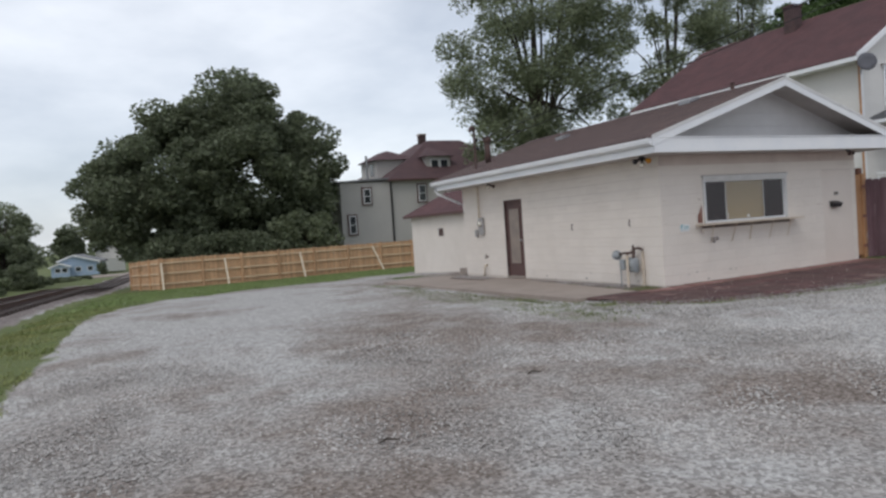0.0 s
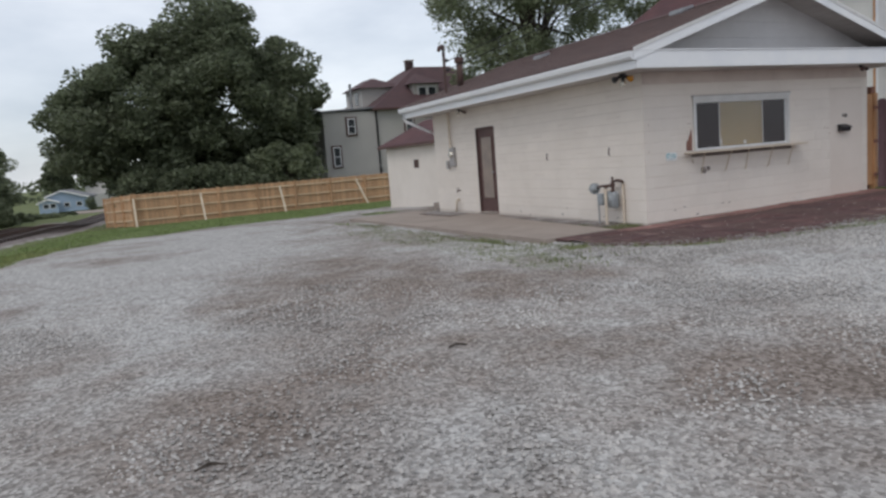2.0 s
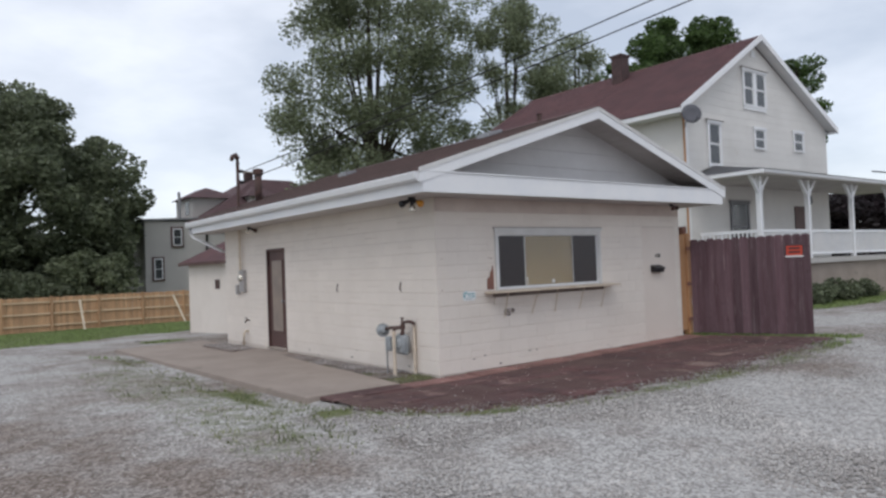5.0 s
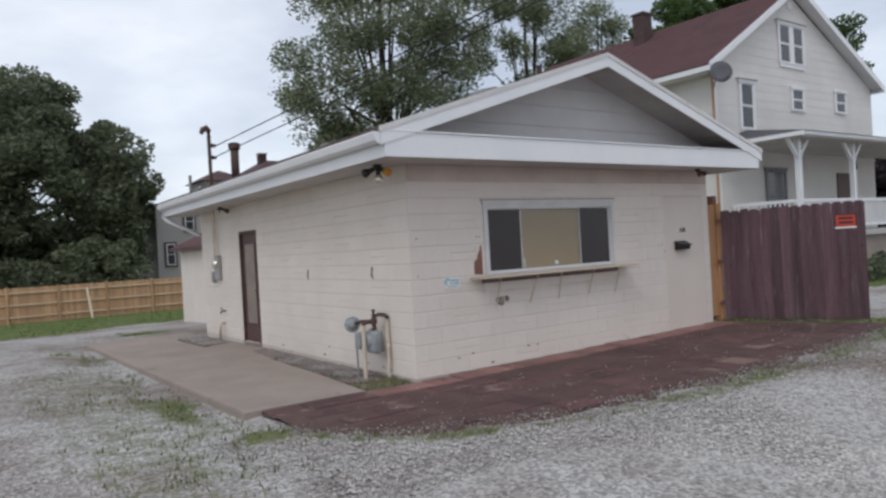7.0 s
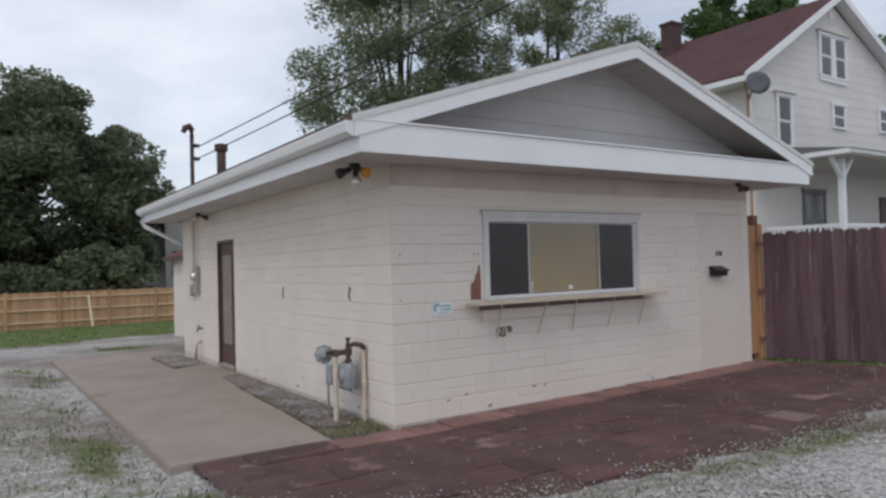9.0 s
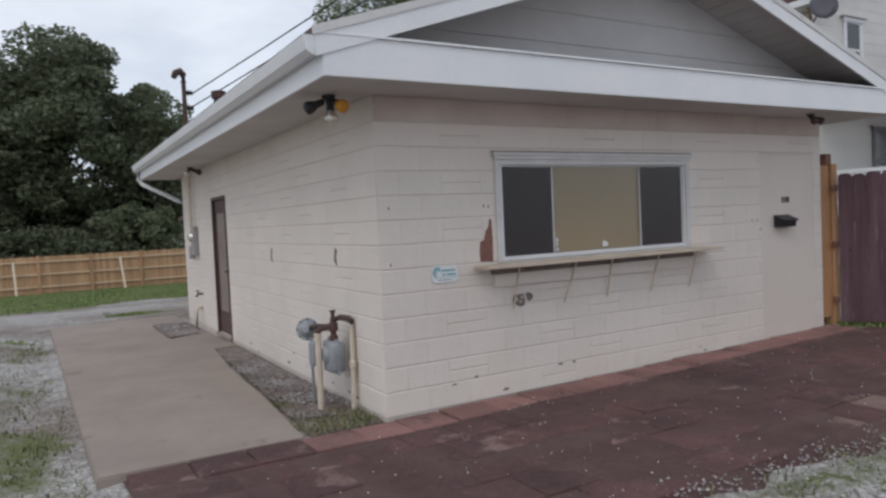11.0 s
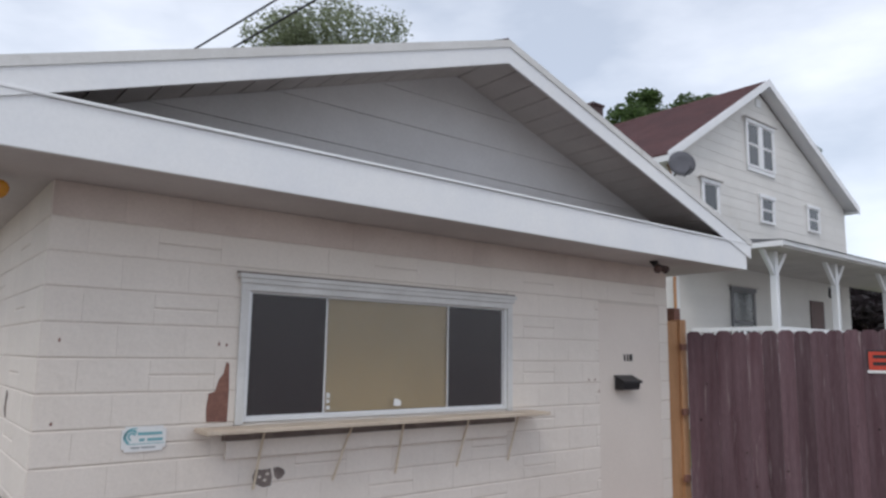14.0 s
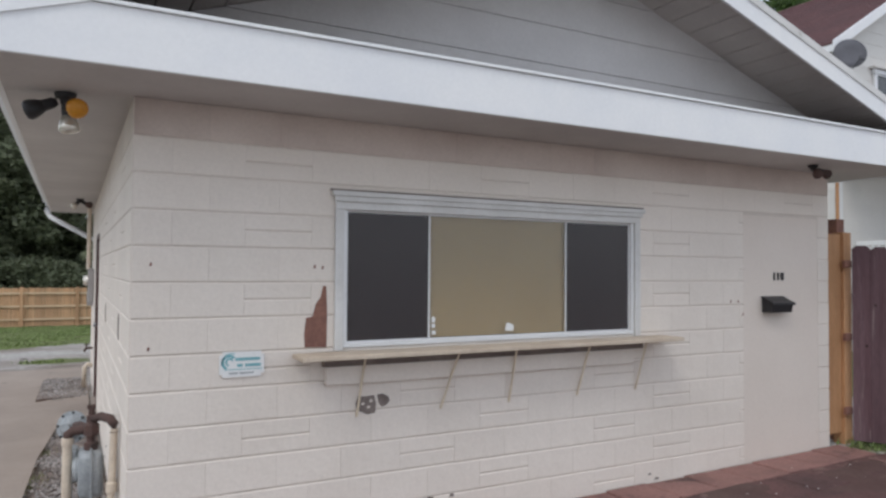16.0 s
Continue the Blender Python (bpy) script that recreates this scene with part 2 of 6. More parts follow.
M["sleeper"] = material("dark_sleepers", (0.06, 0.045, 0.04), None, 3, 30, 0.9, bump=0.4)
M["dish"] = material("dark_grey_dish", (0.13, 0.13, 0.145), None, 5, 40, 0.9, bump=0.05, spec=0.15)
M["rail"] = material("rusty_rail", (0.085, 0.05, 0.042), None, 3, 30, 0.6, 0.4, bump=0.2)
M["leaf_litter"] = material("dead_leaves", (0.16, 0.085, 0.055), (0.10, 0.06, 0.045), 6, 40, 0.9, bump=0, island=0.4)


def pane_material(name, tint, rough=0.03, clear=1.0):
    m = bpy.data.materials.new(name)
    m.use_nodes = True
    b = m.node_tree.nodes["Principled BSDF"]
    b.inputs["Base Color"].default_value = (*tint, 1)
    b.inputs["Roughness"].default_value, b.inputs["Transmission Weight"].default_value, b.inputs["IOR"].default_value = rough, clear, 1.45
    return m


M["glass"] = pane_material("window_glass", (0.90, 0.91, 0.90), 0.22)
M["screen"] = pane_material("dusty_screened_glass", (0.105, 0.087, 0.092), 0.26, 0.72)
M["far_glass"] = material("dark_far_glass", (0.03, 0.034, 0.04), (0.05, 0.055, 0.06), 0.7, 10, 0.12, bump=0, spec=0.6)


# ---- mesh helpers ----
ORIGIN = {}
SKEW = [0.0]          # the block building is a little out of square: x shifts by this much for each metre of depth


def thing(name, at, label="", category="", group="", kind=""):
    ob = new(name)
    ob.location = at
    ob.empty_display_size = 0.2
    ORIGIN[ob.name] = Vector(at)
    return tagged(ob, label, category, group, kind)


def finish(name, me, mat, parent=None, label="", at=None):
    me.materials.append(mat)
    ob = new(name, me)
    o = ORIGIN[parent.name] if parent else Vector(at or (0, 0, 0))
    if SKEW[0]:
        me.transform(Matrix(((1, SKEW[0], 0, -SKEW[0] * 11.45), (0, 1, 0, 0), (0, 0, 1, 0), (0, 0, 0, 1))))
    me.transform(Matrix.Translation(-o))
    if parent:
        ob.parent = parent
    else:
        ob.location = o
    ORIGIN[ob.name] = o
    return tagged(ob, label)


def part(name, bm, mat, parent=None, label="", smooth=False, at=None):
    me = bpy.data.meshes.new(name)
    bmesh.ops.recalc_face_normals(bm, faces=bm.faces)
    bm.to_mesh(me)
    bm.free()
    if smooth:
        me.polygons.foreach_set("use_smooth", [True] * len(me.polygons))
    return finish(name, me, mat, parent, label, at)


def B():
    return bmesh.new()


def box(bm, x0, x1, y0, y1, z0, z1, bev=0.0, m=None):
    vs = [bm.verts.new((x, y, z)) for x in (x0, x1) for y in (y0, y1) for z in (z0, z1)]
    fs = [bm.faces.new([vs[i] for i in q]) for q in ((0, 1, 3, 2), (4, 6, 7, 5), (0, 4, 5, 1), (2, 3, 7, 6), (0, 2, 6, 4), (1, 5, 7, 3))]
    if bev:
        out = bmesh.ops.bevel(bm, geom=list({e for f in fs for e in f.edges}), offset=bev, segments=2, profile=0.6, affect="EDGES")
        vs = list({v for f in out["faces"] for v in f.verts} | {v for v in vs if v.is_valid})
    if m is not None:
        bmesh.ops.transform(bm, matrix=m, verts=[v for v in vs if v.is_valid])
    return bm


def prism(bm, pts, vec):
    a = [bm.verts.new(p) for p in pts]
    c = [bm.verts.new(Vector(p) + Vector(vec)) for p in pts]
    bm.faces.new(a)
    bm.faces.new(c[::-1])
    for i in range(len(a)):
        j = (i + 1) % len(a)
        bm.faces.new((a[i], c[i], c[j], a[j]))
    return bm


def tube(bm, pts, r, seg=8):
    pts = [Vector(p) for p in pts]
    rs = r if isinstance(r, (list, tuple)) else [r] * len(pts)
    rings = []
    for i, p in enumerate(pts):
        d = (pts[min(i + 1, len(pts) - 1)] - pts[max(i - 1, 0)]).normalized()
        u = d.orthogonal().normalized() if abs(d.z) > 0.99 else Vector((0, 0, 1)).cross(d).normalized()
        w = d.cross(u)
        rings.append([bm.verts.new(p + (u * math.cos(a) + w * math.sin(a)) * rs[i]) for a in [2 * math.pi * k / seg for k in range(seg)]])
    for a, c in zip(rings, rings[1:]):
        for k in range(seg):
            bm.faces.new((a[k], a[(k + 1) % seg], c[(k + 1) % seg], c[k]))
    bm.faces.new(rings[0][::-1])
    bm.faces.new(rings[-1])
    return bm


def lathe(bm, centre, axis, profile, seg=16):
    """A turned body: rings at (distance along the axis, radius)."""
    c, a = Vector(centre), Vector(axis).normalized()
    u = a.orthogonal().normalized()
    w = a.cross(u)
    rings = [[bm.verts.new(c + a * d + (u * math.cos(t) + w * math.sin(t)) * r) for t in [2 * math.pi * k / seg for k in range(seg)]] for d, r in profile]
    for p, q in zip(rings, rings[1:]):
        for k in range(seg):
            bm.faces.new((p[k], p[(k + 1) % seg], q[(k + 1) % seg], q[k]))
    bm.faces.new(rings[0][::-1])
    bm.faces.new(rings[-1])
    return bm


def soup(name, verts, faces, mat, parent=None, label="", at=None):
    me = bpy.data.meshes.new(name)
    me.from_pydata(verts.tolist() if hasattr(verts, "tolist") else verts, [], faces.tolist() if hasattr(faces, "tolist") else faces)
    me.update()
    return finish(name, me, mat, parent, label, at)


# ---- ground ----
def height(x, y):
    z = np.interp(y, (-20, 0, 11.5, 20, 25, 47, 54, 75, 150, 200, 400), (-0.05, 0.0, 0.165, 0.10, -0.05, -1.0, -1.25, -1.8, -3.1, -3.6, -4.2))
    beside = np.clip((0.3 - x) / 1.6, 0, 1)                 # the railway falls evenly beside the lot
    z = z + beside * (np.interp(y, (-20, 0, 15, 150, 400), (-0.05, 0.0, 0.06, -3.1, -4.2)) - z)
    z = z - 0.07 * np.exp(-((x - 8.15) / 0.45) ** 2) * np.clip((y - 10.9) / 0.7, 0, 1) * np.clip(22.5 - y, 0, 1)
    return z + 0.014 * np.clip(x - 10.5, 0, 8) * np.clip((y - 4) / 6, 0, 1) * np.clip((30 - y) / 15, 0, 1)


EDGE_X = (-0.9, -0.55, -0.33, 0.0, 0.9, 2.4, 5.5, 9.0, 12.4, 18.0, 40.0)
EDGE_Y = (5.0, 11.7, 14.3, 18.3, 22.0, 24.8, 27.2, 28.3, 30.2, 32.0, 36.0)


PATIO_X = (8.4, 8.74, 9.37, 10.4, 11.7, 13.6, 15.8, 17.5)        # the patio's ragged edge
PATIO_Y = (10.55, 9.95, 9.45, 9.08, 8.85, 8.74, 8.84, 9.04)


def grass_at(x, y):
    """How grassy the ground is, 0 to 1."""
    wob = 0.5 * np.sin(x * 1.7 + y * 0.6) + 0.4 * np.sin(x * 3.1 - y * 2.3) + 0.3 * np.sin(y * 5.3 + x * 4.1)
    back = np.clip((y - np.interp(x, EDGE_X, EDGE_Y) + 0.5 * wob) / 1.2 + 0.5, 0, 1)
    left = np.clip((-0.75 - x + 0.5 * wob) / 0.9 + 0.5, 0, 1) * np.clip((y - 6.5) / 2, 0, 1)
    lot = np.maximum(back * (x > -1.2), left)
    left = np.maximum(left, 0.8 * np.clip(1.2 - np.hypot((x + 0.35) / 0.95, (y - 10.2) / 2.6) + 0.25 * wob, 0, 1))
    yard = np.clip((x - 23.5 + 0.3 * wob) / 0.6, 0, 1) * np.clip((y - 11.6) / 0.8, 0, 1)
    gate = np.clip(1.1 - np.abs(x - (16.92 + 0.484 * (11.42 - y)) + 0.08 * wob) / 0.42, 0, 1) * (y > 8.9) * (y < 11.5)
    slab = np.clip(1.15 - np.abs(x - 7.85 - 0.2 * wob) / 0.75, 0, 1) * (y > 10.9) * (y < 20.5) * np.clip(0.50 + 0.32 * wob, 0, 1)
    patio = np.clip(1 - np.abs(y - np.interp(x, PATIO_X, PATIO_Y) + 0.12 - 0.1 * wob) / 0.45, 0, 1) * (x > 8.0) * (x < 17.6) * np.clip(0.64 + 0.4 * wob, 0, 1)
    nook = np.clip(1 - np.hypot((x - 10.15) / 0.5, (y - 11.75) / 0.45) + 0.1 * wob, 0, 1) * 1.6
    thin = 0.46 * np.clip(1.2 - np.abs(x - 7.2) / 1.5, 0, 1) * np.clip((y - 8.2) / 1.2, 0, 1) * (y < 17)
    behind = ((x > 17.5) & (y > 13)) * 1.0
    tuft = np.clip(1.25 - np.hypot((x - 10.3) / 0.9, (y - 23.7) / 0.6) + 0.15 * wob, 0, 1)
    return np.clip(np.maximum.reduce([lot, yard, gate, slab, patio, nook, thin, behind, tuft]), 0, 1)


def dirt_at(x, y):
    """How much brown dirt shows between the stones, 0 to 1."""
    d = 0.36 + 0 * x
    for cx, cy, sx, sy, amp in ((1.5, 4.0, 3.0, 3.0, 0.38), (6.2, 10.5, 1.8, 3.6, 0.30), (4.5, 7.5, 2.2, 1.9, 0.02), (3.0, 15.5, 3.5, 3.0, -0.34), (11.5, 6.6, 3.4, 1.7, -0.4), (5.5, 21.0, 3.0, 3.0, -0.2), (9.0, 3.0, 3.0, 1.5, 0.15)):
        d = d + amp * np.exp(-((x - cx) / sx) ** 2 - ((y - cy) / sy) ** 2)
    return np.clip(d + 0.1 * np.sin(1.1 * x + 0.35 * y) * np.sin(0.9 * y - 0.5 * x), 0, 1)


def track_centre(y):
    return -3.3 + 0.1 * (y - 25)


def axis_steps(lo, hi, step, far, grow=1.22):
    mid = list(np.arange(lo, hi, step))
    out, s, v = [], step, hi
    while v < far:
        out.append(v)
        s *= grow
        v += s
    neg, s, v = [], step, lo - step
    while v > -far:
        neg.append(v)
        s *= grow
        v -= s
    return np.array(neg[::-1] + mid + out)


gx, gy = axis_steps(-8, 24, 0.2, 2500), axis_steps(-4, 36, 0.2, 2500)
X, Y = np.meshgrid(gx, gy)
near = (np.abs(X) < 60) & (np.abs(Y) < 90)
Z = height(X, Y) + near * 0.018 * (np.sin(X * 1.3 + 0.7 * Y) * np.sin(Y * 1.1 - 0.4 * X) + 0.5 * np.sin(3.3 * X) * np.sin(2.9 * Y))
covered = (X > 8.0) & (X < 17.6) & (Y > 8.4) & (Y < 24)
Z = np.where(covered, height(X, Y) - 0.02, Z)
nx, ny = len(gx), len(gy)
idx = np.arange(nx * ny).reshape(ny, nx)
quads = np.stack([idx[:-1, :-1], idx[:-1, 1:], idx[1:, 1:], idx[1:, :-1]], -1).reshape(-1, 4)


def ground_material():
    m = bpy.data.materials.new("gravel_lot_with_grass")
    m.use_nodes = True
    n, l = m.node_tree.nodes, m.node_tree.links
    b = n["Principled BSDF"]
    b.inputs["Roughness"].default_value, b.inputs["Specular IOR Level"].default_value = 0.95, 0.2
    pos = n.new("ShaderNodeNewGeometry").outputs["Position"]

    def noise_tex(sc, det, ro=0.6):
        t = n.new("ShaderNodeTexNoise")
        t.inputs["Scale"].default_value, t.inputs["Detail"].default_value, t.inputs["Roughness"].default_value = sc, det, ro
        l.new(pos, t.inputs["Vector"])
        return t.outputs[0]

    def ramp(v, a, c, lo=0.0, hi=1.0):
        r = n.new("ShaderNodeMapRange")
        for i, s in ((1, a), (2, c), (3, lo), (4, hi)):
            r.inputs[i].default_value = s
        l.new(v, r.inputs[0])
        return r.outputs[0]

    def mix(fac, a, c, kind="MIX"):
        x = n.new("ShaderNodeMix")
        x.data_type, x.blend_type = "RGBA", kind
        for i, s in ((0, fac), (6, a), (7, c)):
            if isinstance(s, (tuple, float)):
                x.inputs[i].default_value = (*s, 1) if isinstance(s, tuple) else s
            else:
                l.new(s, x.inputs[i])
        return x.outputs[2]

    def cells(sc):
        v = n.new("ShaderNodeTexVoronoi")
        v.inputs["Scale"].default_value = sc
        l.new(pos, v.inputs["Vector"])
        g = n.new("ShaderNodeRGBToBW")
        l.new(v.outputs["Color"], g.inputs[0])
        return g.outputs[0], v.outputs["Distance"]

    tone, dist = cells(38)
    tone2, _ = cells(13)
    stones = mix(ramp(tone, 0.25, 0.8), (0.225, 0.212, 0.20), (0.58, 0.562, 0.54))
    stones = mix(0.25, stones, mix(ramp(tone2, 0.3, 0.7), (0.25, 0.24, 0.23), (0.52, 0.51, 0.49)))
    dirt = mix(ramp(tone, 0.2, 0.9), (0.125, 0.10, 0.084), (0.33, 0.282, 0.25))
    big, mid = noise_tex(0.33, 5.0, 0.55), noise_tex(1.6, 6.0, 0.65)
    both = n.new("ShaderNodeMath")
    both.operation = "MULTIPLY_ADD"
    both.inputs[1].default_value = 0.45
    l.new(mid, both.inputs[0])
    l.new(big, both.inputs[2])
    da = n.new("ShaderNodeAttribute")
    da.attribute_name = "dirt"
    worn = n.new("ShaderNodeMath")
    worn.operation = "ADD"
    l.new(both.outputs[0], worn.inputs[0])
    l.new(ramp(da.outputs["Fac"], 0.0, 1.0, -0.22, 0.22), worn.inputs[1])
    col = mix(ramp(worn.outputs[0], 0.58, 0.82), stones, dirt)
    turf = mix(ramp(noise_tex(1.2, 6.0), 0.35, 0.7), (0.135, 0.175, 0.062), (0.205, 0.205, 0.105))
    turf = mix(ramp(noise_tex(40, 3.0), 0.35, 0.7), turf, (0.085, 0.105, 0.04))
    ga = n.new("ShaderNodeAttribute")
    ga.attribute_name = "grass"
    gm = n.new("ShaderNodeMath")
    gm.operation = "ADD"
    l.new(ga.outputs["Fac"], gm.inputs[0])
    l.new(ramp(noise_tex(5, 6.0, 0.7), 0.0, 1.0, -0.5, 0.5), gm.inputs[1])
    gfac = ramp(gm.outputs[0], 0.40, 0.72)
    col = mix(gfac, col, turf)
    ba = n.new("ShaderNodeAttribute")
    ba.attribute_name = "ballast"
    bed = mix(ramp(tone2, 0.2, 0.8), (0.13, 0.105, 0.098), (0.27, 0.235, 0.22))
    col = mix(ba.outputs["Fac"], col, bed)
    l.new(col, b.inputs["Base Color"])
    bp = n.new("ShaderNodeBump")
    bp.inputs["Strength"].default_value, bp.inputs["Distance"].default_value = 0.7, 0.02
    l.new(dist, bp.inputs["Height"])
    l.new(bp.outputs[0], b.inputs["Normal"])
    return m


off = X - track_centre(Y)
bed = np.clip((2.1 - np.abs(off)) / 0.25, 0, 1) * (Y > -60) * (Y < 400)
Z = Z + np.clip((2.6 - np.abs(off)) / 1.0, 0, 1) * 0.12 * (Y < 400)
ground = soup("ground", np.stack([X, Y, Z], -1).reshape(-1, 3), quads, ground_material())
ground.data.polygons.foreach_set("use_smooth", [True] * len(ground.data.polygons))
for key, values in (("grass", grass_at(X, Y) * (np.abs(off) > 2.1)), ("ballast", bed), ("dirt", dirt_at(X, Y))):
    ground.data.attributes.new(key, "FLOAT", "POINT").data.foreach_set("value", values.astype(np.float32).ravel())
tagged(ground, "pale limestone gravel lot with brown dirt patches and grass verges", "ground", kind="structure")
GZ = lambda x, y: float(height(x, y))


# ---- the small block building: x 10.49 to 16.52, y 11.45 to 20.2 ----
SKEW[0] = 0.026
X0, X1, Y0, Y1, ZB, ZT = 10.49, 16.52, 11.45, 20.2, 0.19, 2.79
COURSE, BLOCK = 0.2, 0.4
BLOCKS = {}


def block_mesh(w, h, mat="wall"):
    key = (round(w, 3), round(h, 3), mat)
    if key not in BLOCKS:
        bm = B()
        g = 0.003
        box(bm, -w / 2 + 0.0004, w / 2 - 0.0004, -0.006, 0.03, -h / 2 + g, h / 2 - g)
        front = [e for e in bm.edges if all(v.co.y < 0 for v in e.verts)]
        flat = [e for e in front if abs(e.verts[0].co.z - e.verts[1].co.z) < 0.001]
        bmesh.ops.bevel(bm, geom=flat, offset=0.006, segments=1, affect="EDGES")
        rise = [e for e in bm.edges if all(v.co.y < 0.03 for v in e.verts) and abs(abs(e.verts[0].co.x) - w / 2) < 0.002 and abs(e.verts[0].co.x - e.verts[1].co.x) < 0.001 and all(v.co.y < -0.005 for v in e.verts)]
        bmesh.ops.bevel(bm, geom=rise, offset=0.0009, segments=1, affect="EDGES")
        me = bpy.data.meshes.new("block")
        bmesh.ops.recalc_face_normals(bm, faces=bm.faces)
        bm.to_mesh(me)
        bm.free()
        me.materials.append(M[mat])
        BLOCKS[key] = me
    return BLOCKS[key]


def lay_blocks(wall, along, length, holes, turn, start=0.0):
    """Blocks in running bond over a wall's face. along(u): the place on the wall at u metres; holes: (u0, u1, z0, z1)."""
    for k in range(13):
        z0 = ZB + COURSE * k
        z1 = ZT + 0.012 if k == 12 else z0 + COURSE
        cuts = [0.0]
        u = BLOCK / 2 if k % 2 else BLOCK
        while u < length - 0.08:
            cuts.append(u)
            u += BLOCK
        cuts.append(length)
        for i, (a, c) in enumerate(zip(cuts, cuts[1:])):
            spans = [(a, c, z0, z1)]
            for h0, h1, hz0, hz1 in holes:
                nxt = []
                for s0, s1, q0, q1 in spans:
                    if s1 <= h0 or s0 >= h1 or q1 <= hz0 or q0 >= hz1:
                        nxt.append((s0, s1, q0, q1))
                        continue
                    if s0 < h0:
                        nxt.append((s0, h0, q0, q1))
                    if s1 > h1:
                        nxt.append((h1, s1, q0, q1))
                    m0, m1 = max(s0, h0), min(s1, h1)
                    if q0 < hz0:
                        nxt.append((m0, m1, q0, hz0))
                    if q1 > hz1:
                        nxt.append((m0, m1, hz1, q1))
                spans = nxt
            if (k % 2 and i % 4 == 2) or (k % 2 == 0 and i % 4 == 0 and i and k < 11):
                spans = [s for s0, s1, q0, q1 in spans for s in ((s0, s1, q0, (q0 + q1) / 2), (s0, s1, (q0 + q1) / 2, q1))]
            for s0, s1, q0, q1 in spans:
                if s1 - s0 < 0.03 or q1 - q0 < 0.03:
                    continue
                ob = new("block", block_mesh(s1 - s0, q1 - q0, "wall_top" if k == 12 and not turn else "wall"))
                ob.parent = wall
                p = along((s0 + s1) / 2)
                n_out = random.uniform(-0.0008, 0.0008)
                ob.location = Vector((p[0] + (n_out if turn else 0), p[1] + (0 if turn else n_out), (q0 + q1) / 2)) - ORIGIN[wall.name]
                ob.rotation_euler = (0, 0, radians(-91.49) if turn else 0)


def stepped_slope(bm, low, high, y0, y1, n, thick=0.04, lip=0.012):
    """One roof slope from its eave (x, z) to its ridge (x, z), with a small step at every shingle course."""
    (xa, za), (xc, zc) = low, high
    top = []
    for i in range(n):
        a, c = i / n, (i + 1) / n
        top += [(xa + (xc - xa) * a, za + (zc - za) * a + lip), (xa + (xc - xa) * c, za + (zc - za) * c + 0.001)]
    return prism(bm, [(x, y0, z) for x, z in [(xa, za - thick)] + top + [(xc, zc - thick)]], (0, y1 - y0, 0))


WX0, WX1, WZ0, WZ1 = 11.69, 14.08, 1.385, 2.285      # window opening
DY0, DY1, DZ1 = 16.74, 17.68, 2.28                    # side door opening
bm = B()
box(bm, X0, WX0, Y0, Y0 + 0.2, ZB - 0.3, ZT)
box(bm, WX1, X1, Y0, Y0 + 0.2, ZB - 0.3, ZT)
box(bm, WX0, WX1, Y0, Y0 + 0.2, ZB - 0.3, WZ0)
box(bm, WX0, WX1, Y0, Y0 + 0.2, WZ1, ZT)
wall_front = part("wall_front", bm, M["mortar"])
tagged(wall_front, "cream-painted concrete block front wall with worn paint", "wall", kind="structure")
bm = B()
box(bm, X0, X0 + 0.2, Y0 + 0.2, DY0, ZB - 0.3, ZT)
box(bm, X0, X0 + 0.2, DY1, Y1, ZB - 0.3, ZT)
box(bm, X0, X0 + 0.2, DY0, DY1, DZ1, ZT)
box(bm, X0, X0 + 0.2, DY0, DY1, ZB - 0.3, ZB + 0.01)
wall_side = part("wall_side", bm, M["mortar"])
tagged(wall_side, "cream-painted concrete block side wall with a brown door", "wall", kind="structure")
bm = B()
box(bm, X1 - 0.2, X1, Y0 + 0.2, Y1, ZB - 0.3, ZT)
tagged(part("wall_far_side", bm, M["wall"]), "cream-painted block wall on the yard side", "wall", kind="structure")
bm = B()
box(bm, X0 + 0.2, X1 - 0.2, Y1 - 0.2, Y1, ZB - 0.3, ZT)
tagged(part("wall_back", bm, M["wall"]), "cream-painted block back wall", "wall", kind="structure")
# floor, ceiling and partition share one near-black that stands for indoor gloom
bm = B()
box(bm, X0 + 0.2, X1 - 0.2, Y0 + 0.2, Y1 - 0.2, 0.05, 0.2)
tagged(part("floor", bm, M["dark"]), "floor inside the empty shop, coloured near-black as unlit", "floor", kind="structure")
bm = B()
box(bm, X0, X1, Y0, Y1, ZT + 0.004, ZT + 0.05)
tagged(part("ceiling", bm, M["dark"]), "ceiling inside the empty shop, coloured near-black as unlit", "ceiling", kind="structure")
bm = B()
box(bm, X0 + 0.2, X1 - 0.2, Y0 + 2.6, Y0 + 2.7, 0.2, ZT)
tagged(part("partition_wall", bm, M["dark"]), "partition wall inside the empty shop, coloured near-black as unlit", "wall", kind="structure")

INF = (15.34, 16.36, 0.12, 2.365)                       # blocked-up doorway
# ---- roof ----
RX, RZ, EZ, SL = 13.5, 4.31, 3.10, 0.3297
RY0, RY1, EX0, EX1 = 10.83, 20.9, 9.79, 17.21
roof = thing("roof", (RX, 15, ZT), "low gable roof with brown asphalt shingles and white trim", "roof", kind="structure")
rows = 26
for side, ex in (("left", EX0), ("right", EX1)):
    bm = stepped_slope(B(), (ex, EZ), (RX, RZ), RY0, RY1, rows, 0.035)
    part("shingle_slope", bm, M["shingle"], roof)
bm = B()
prism(bm, [(RX - 0.16, RY0 - 0.01, RZ - 0.035), (RX, RY0 - 0.01, RZ + 0.028), (RX + 0.16, RY0 - 0.01, RZ - 0.035), (RX, RY0 - 0.01, RZ + 0.012)], (0, RY1 - RY0 + 0.02, 0))
part("ridge_cap", bm, M["shingle"], roof)
FY = 10.826
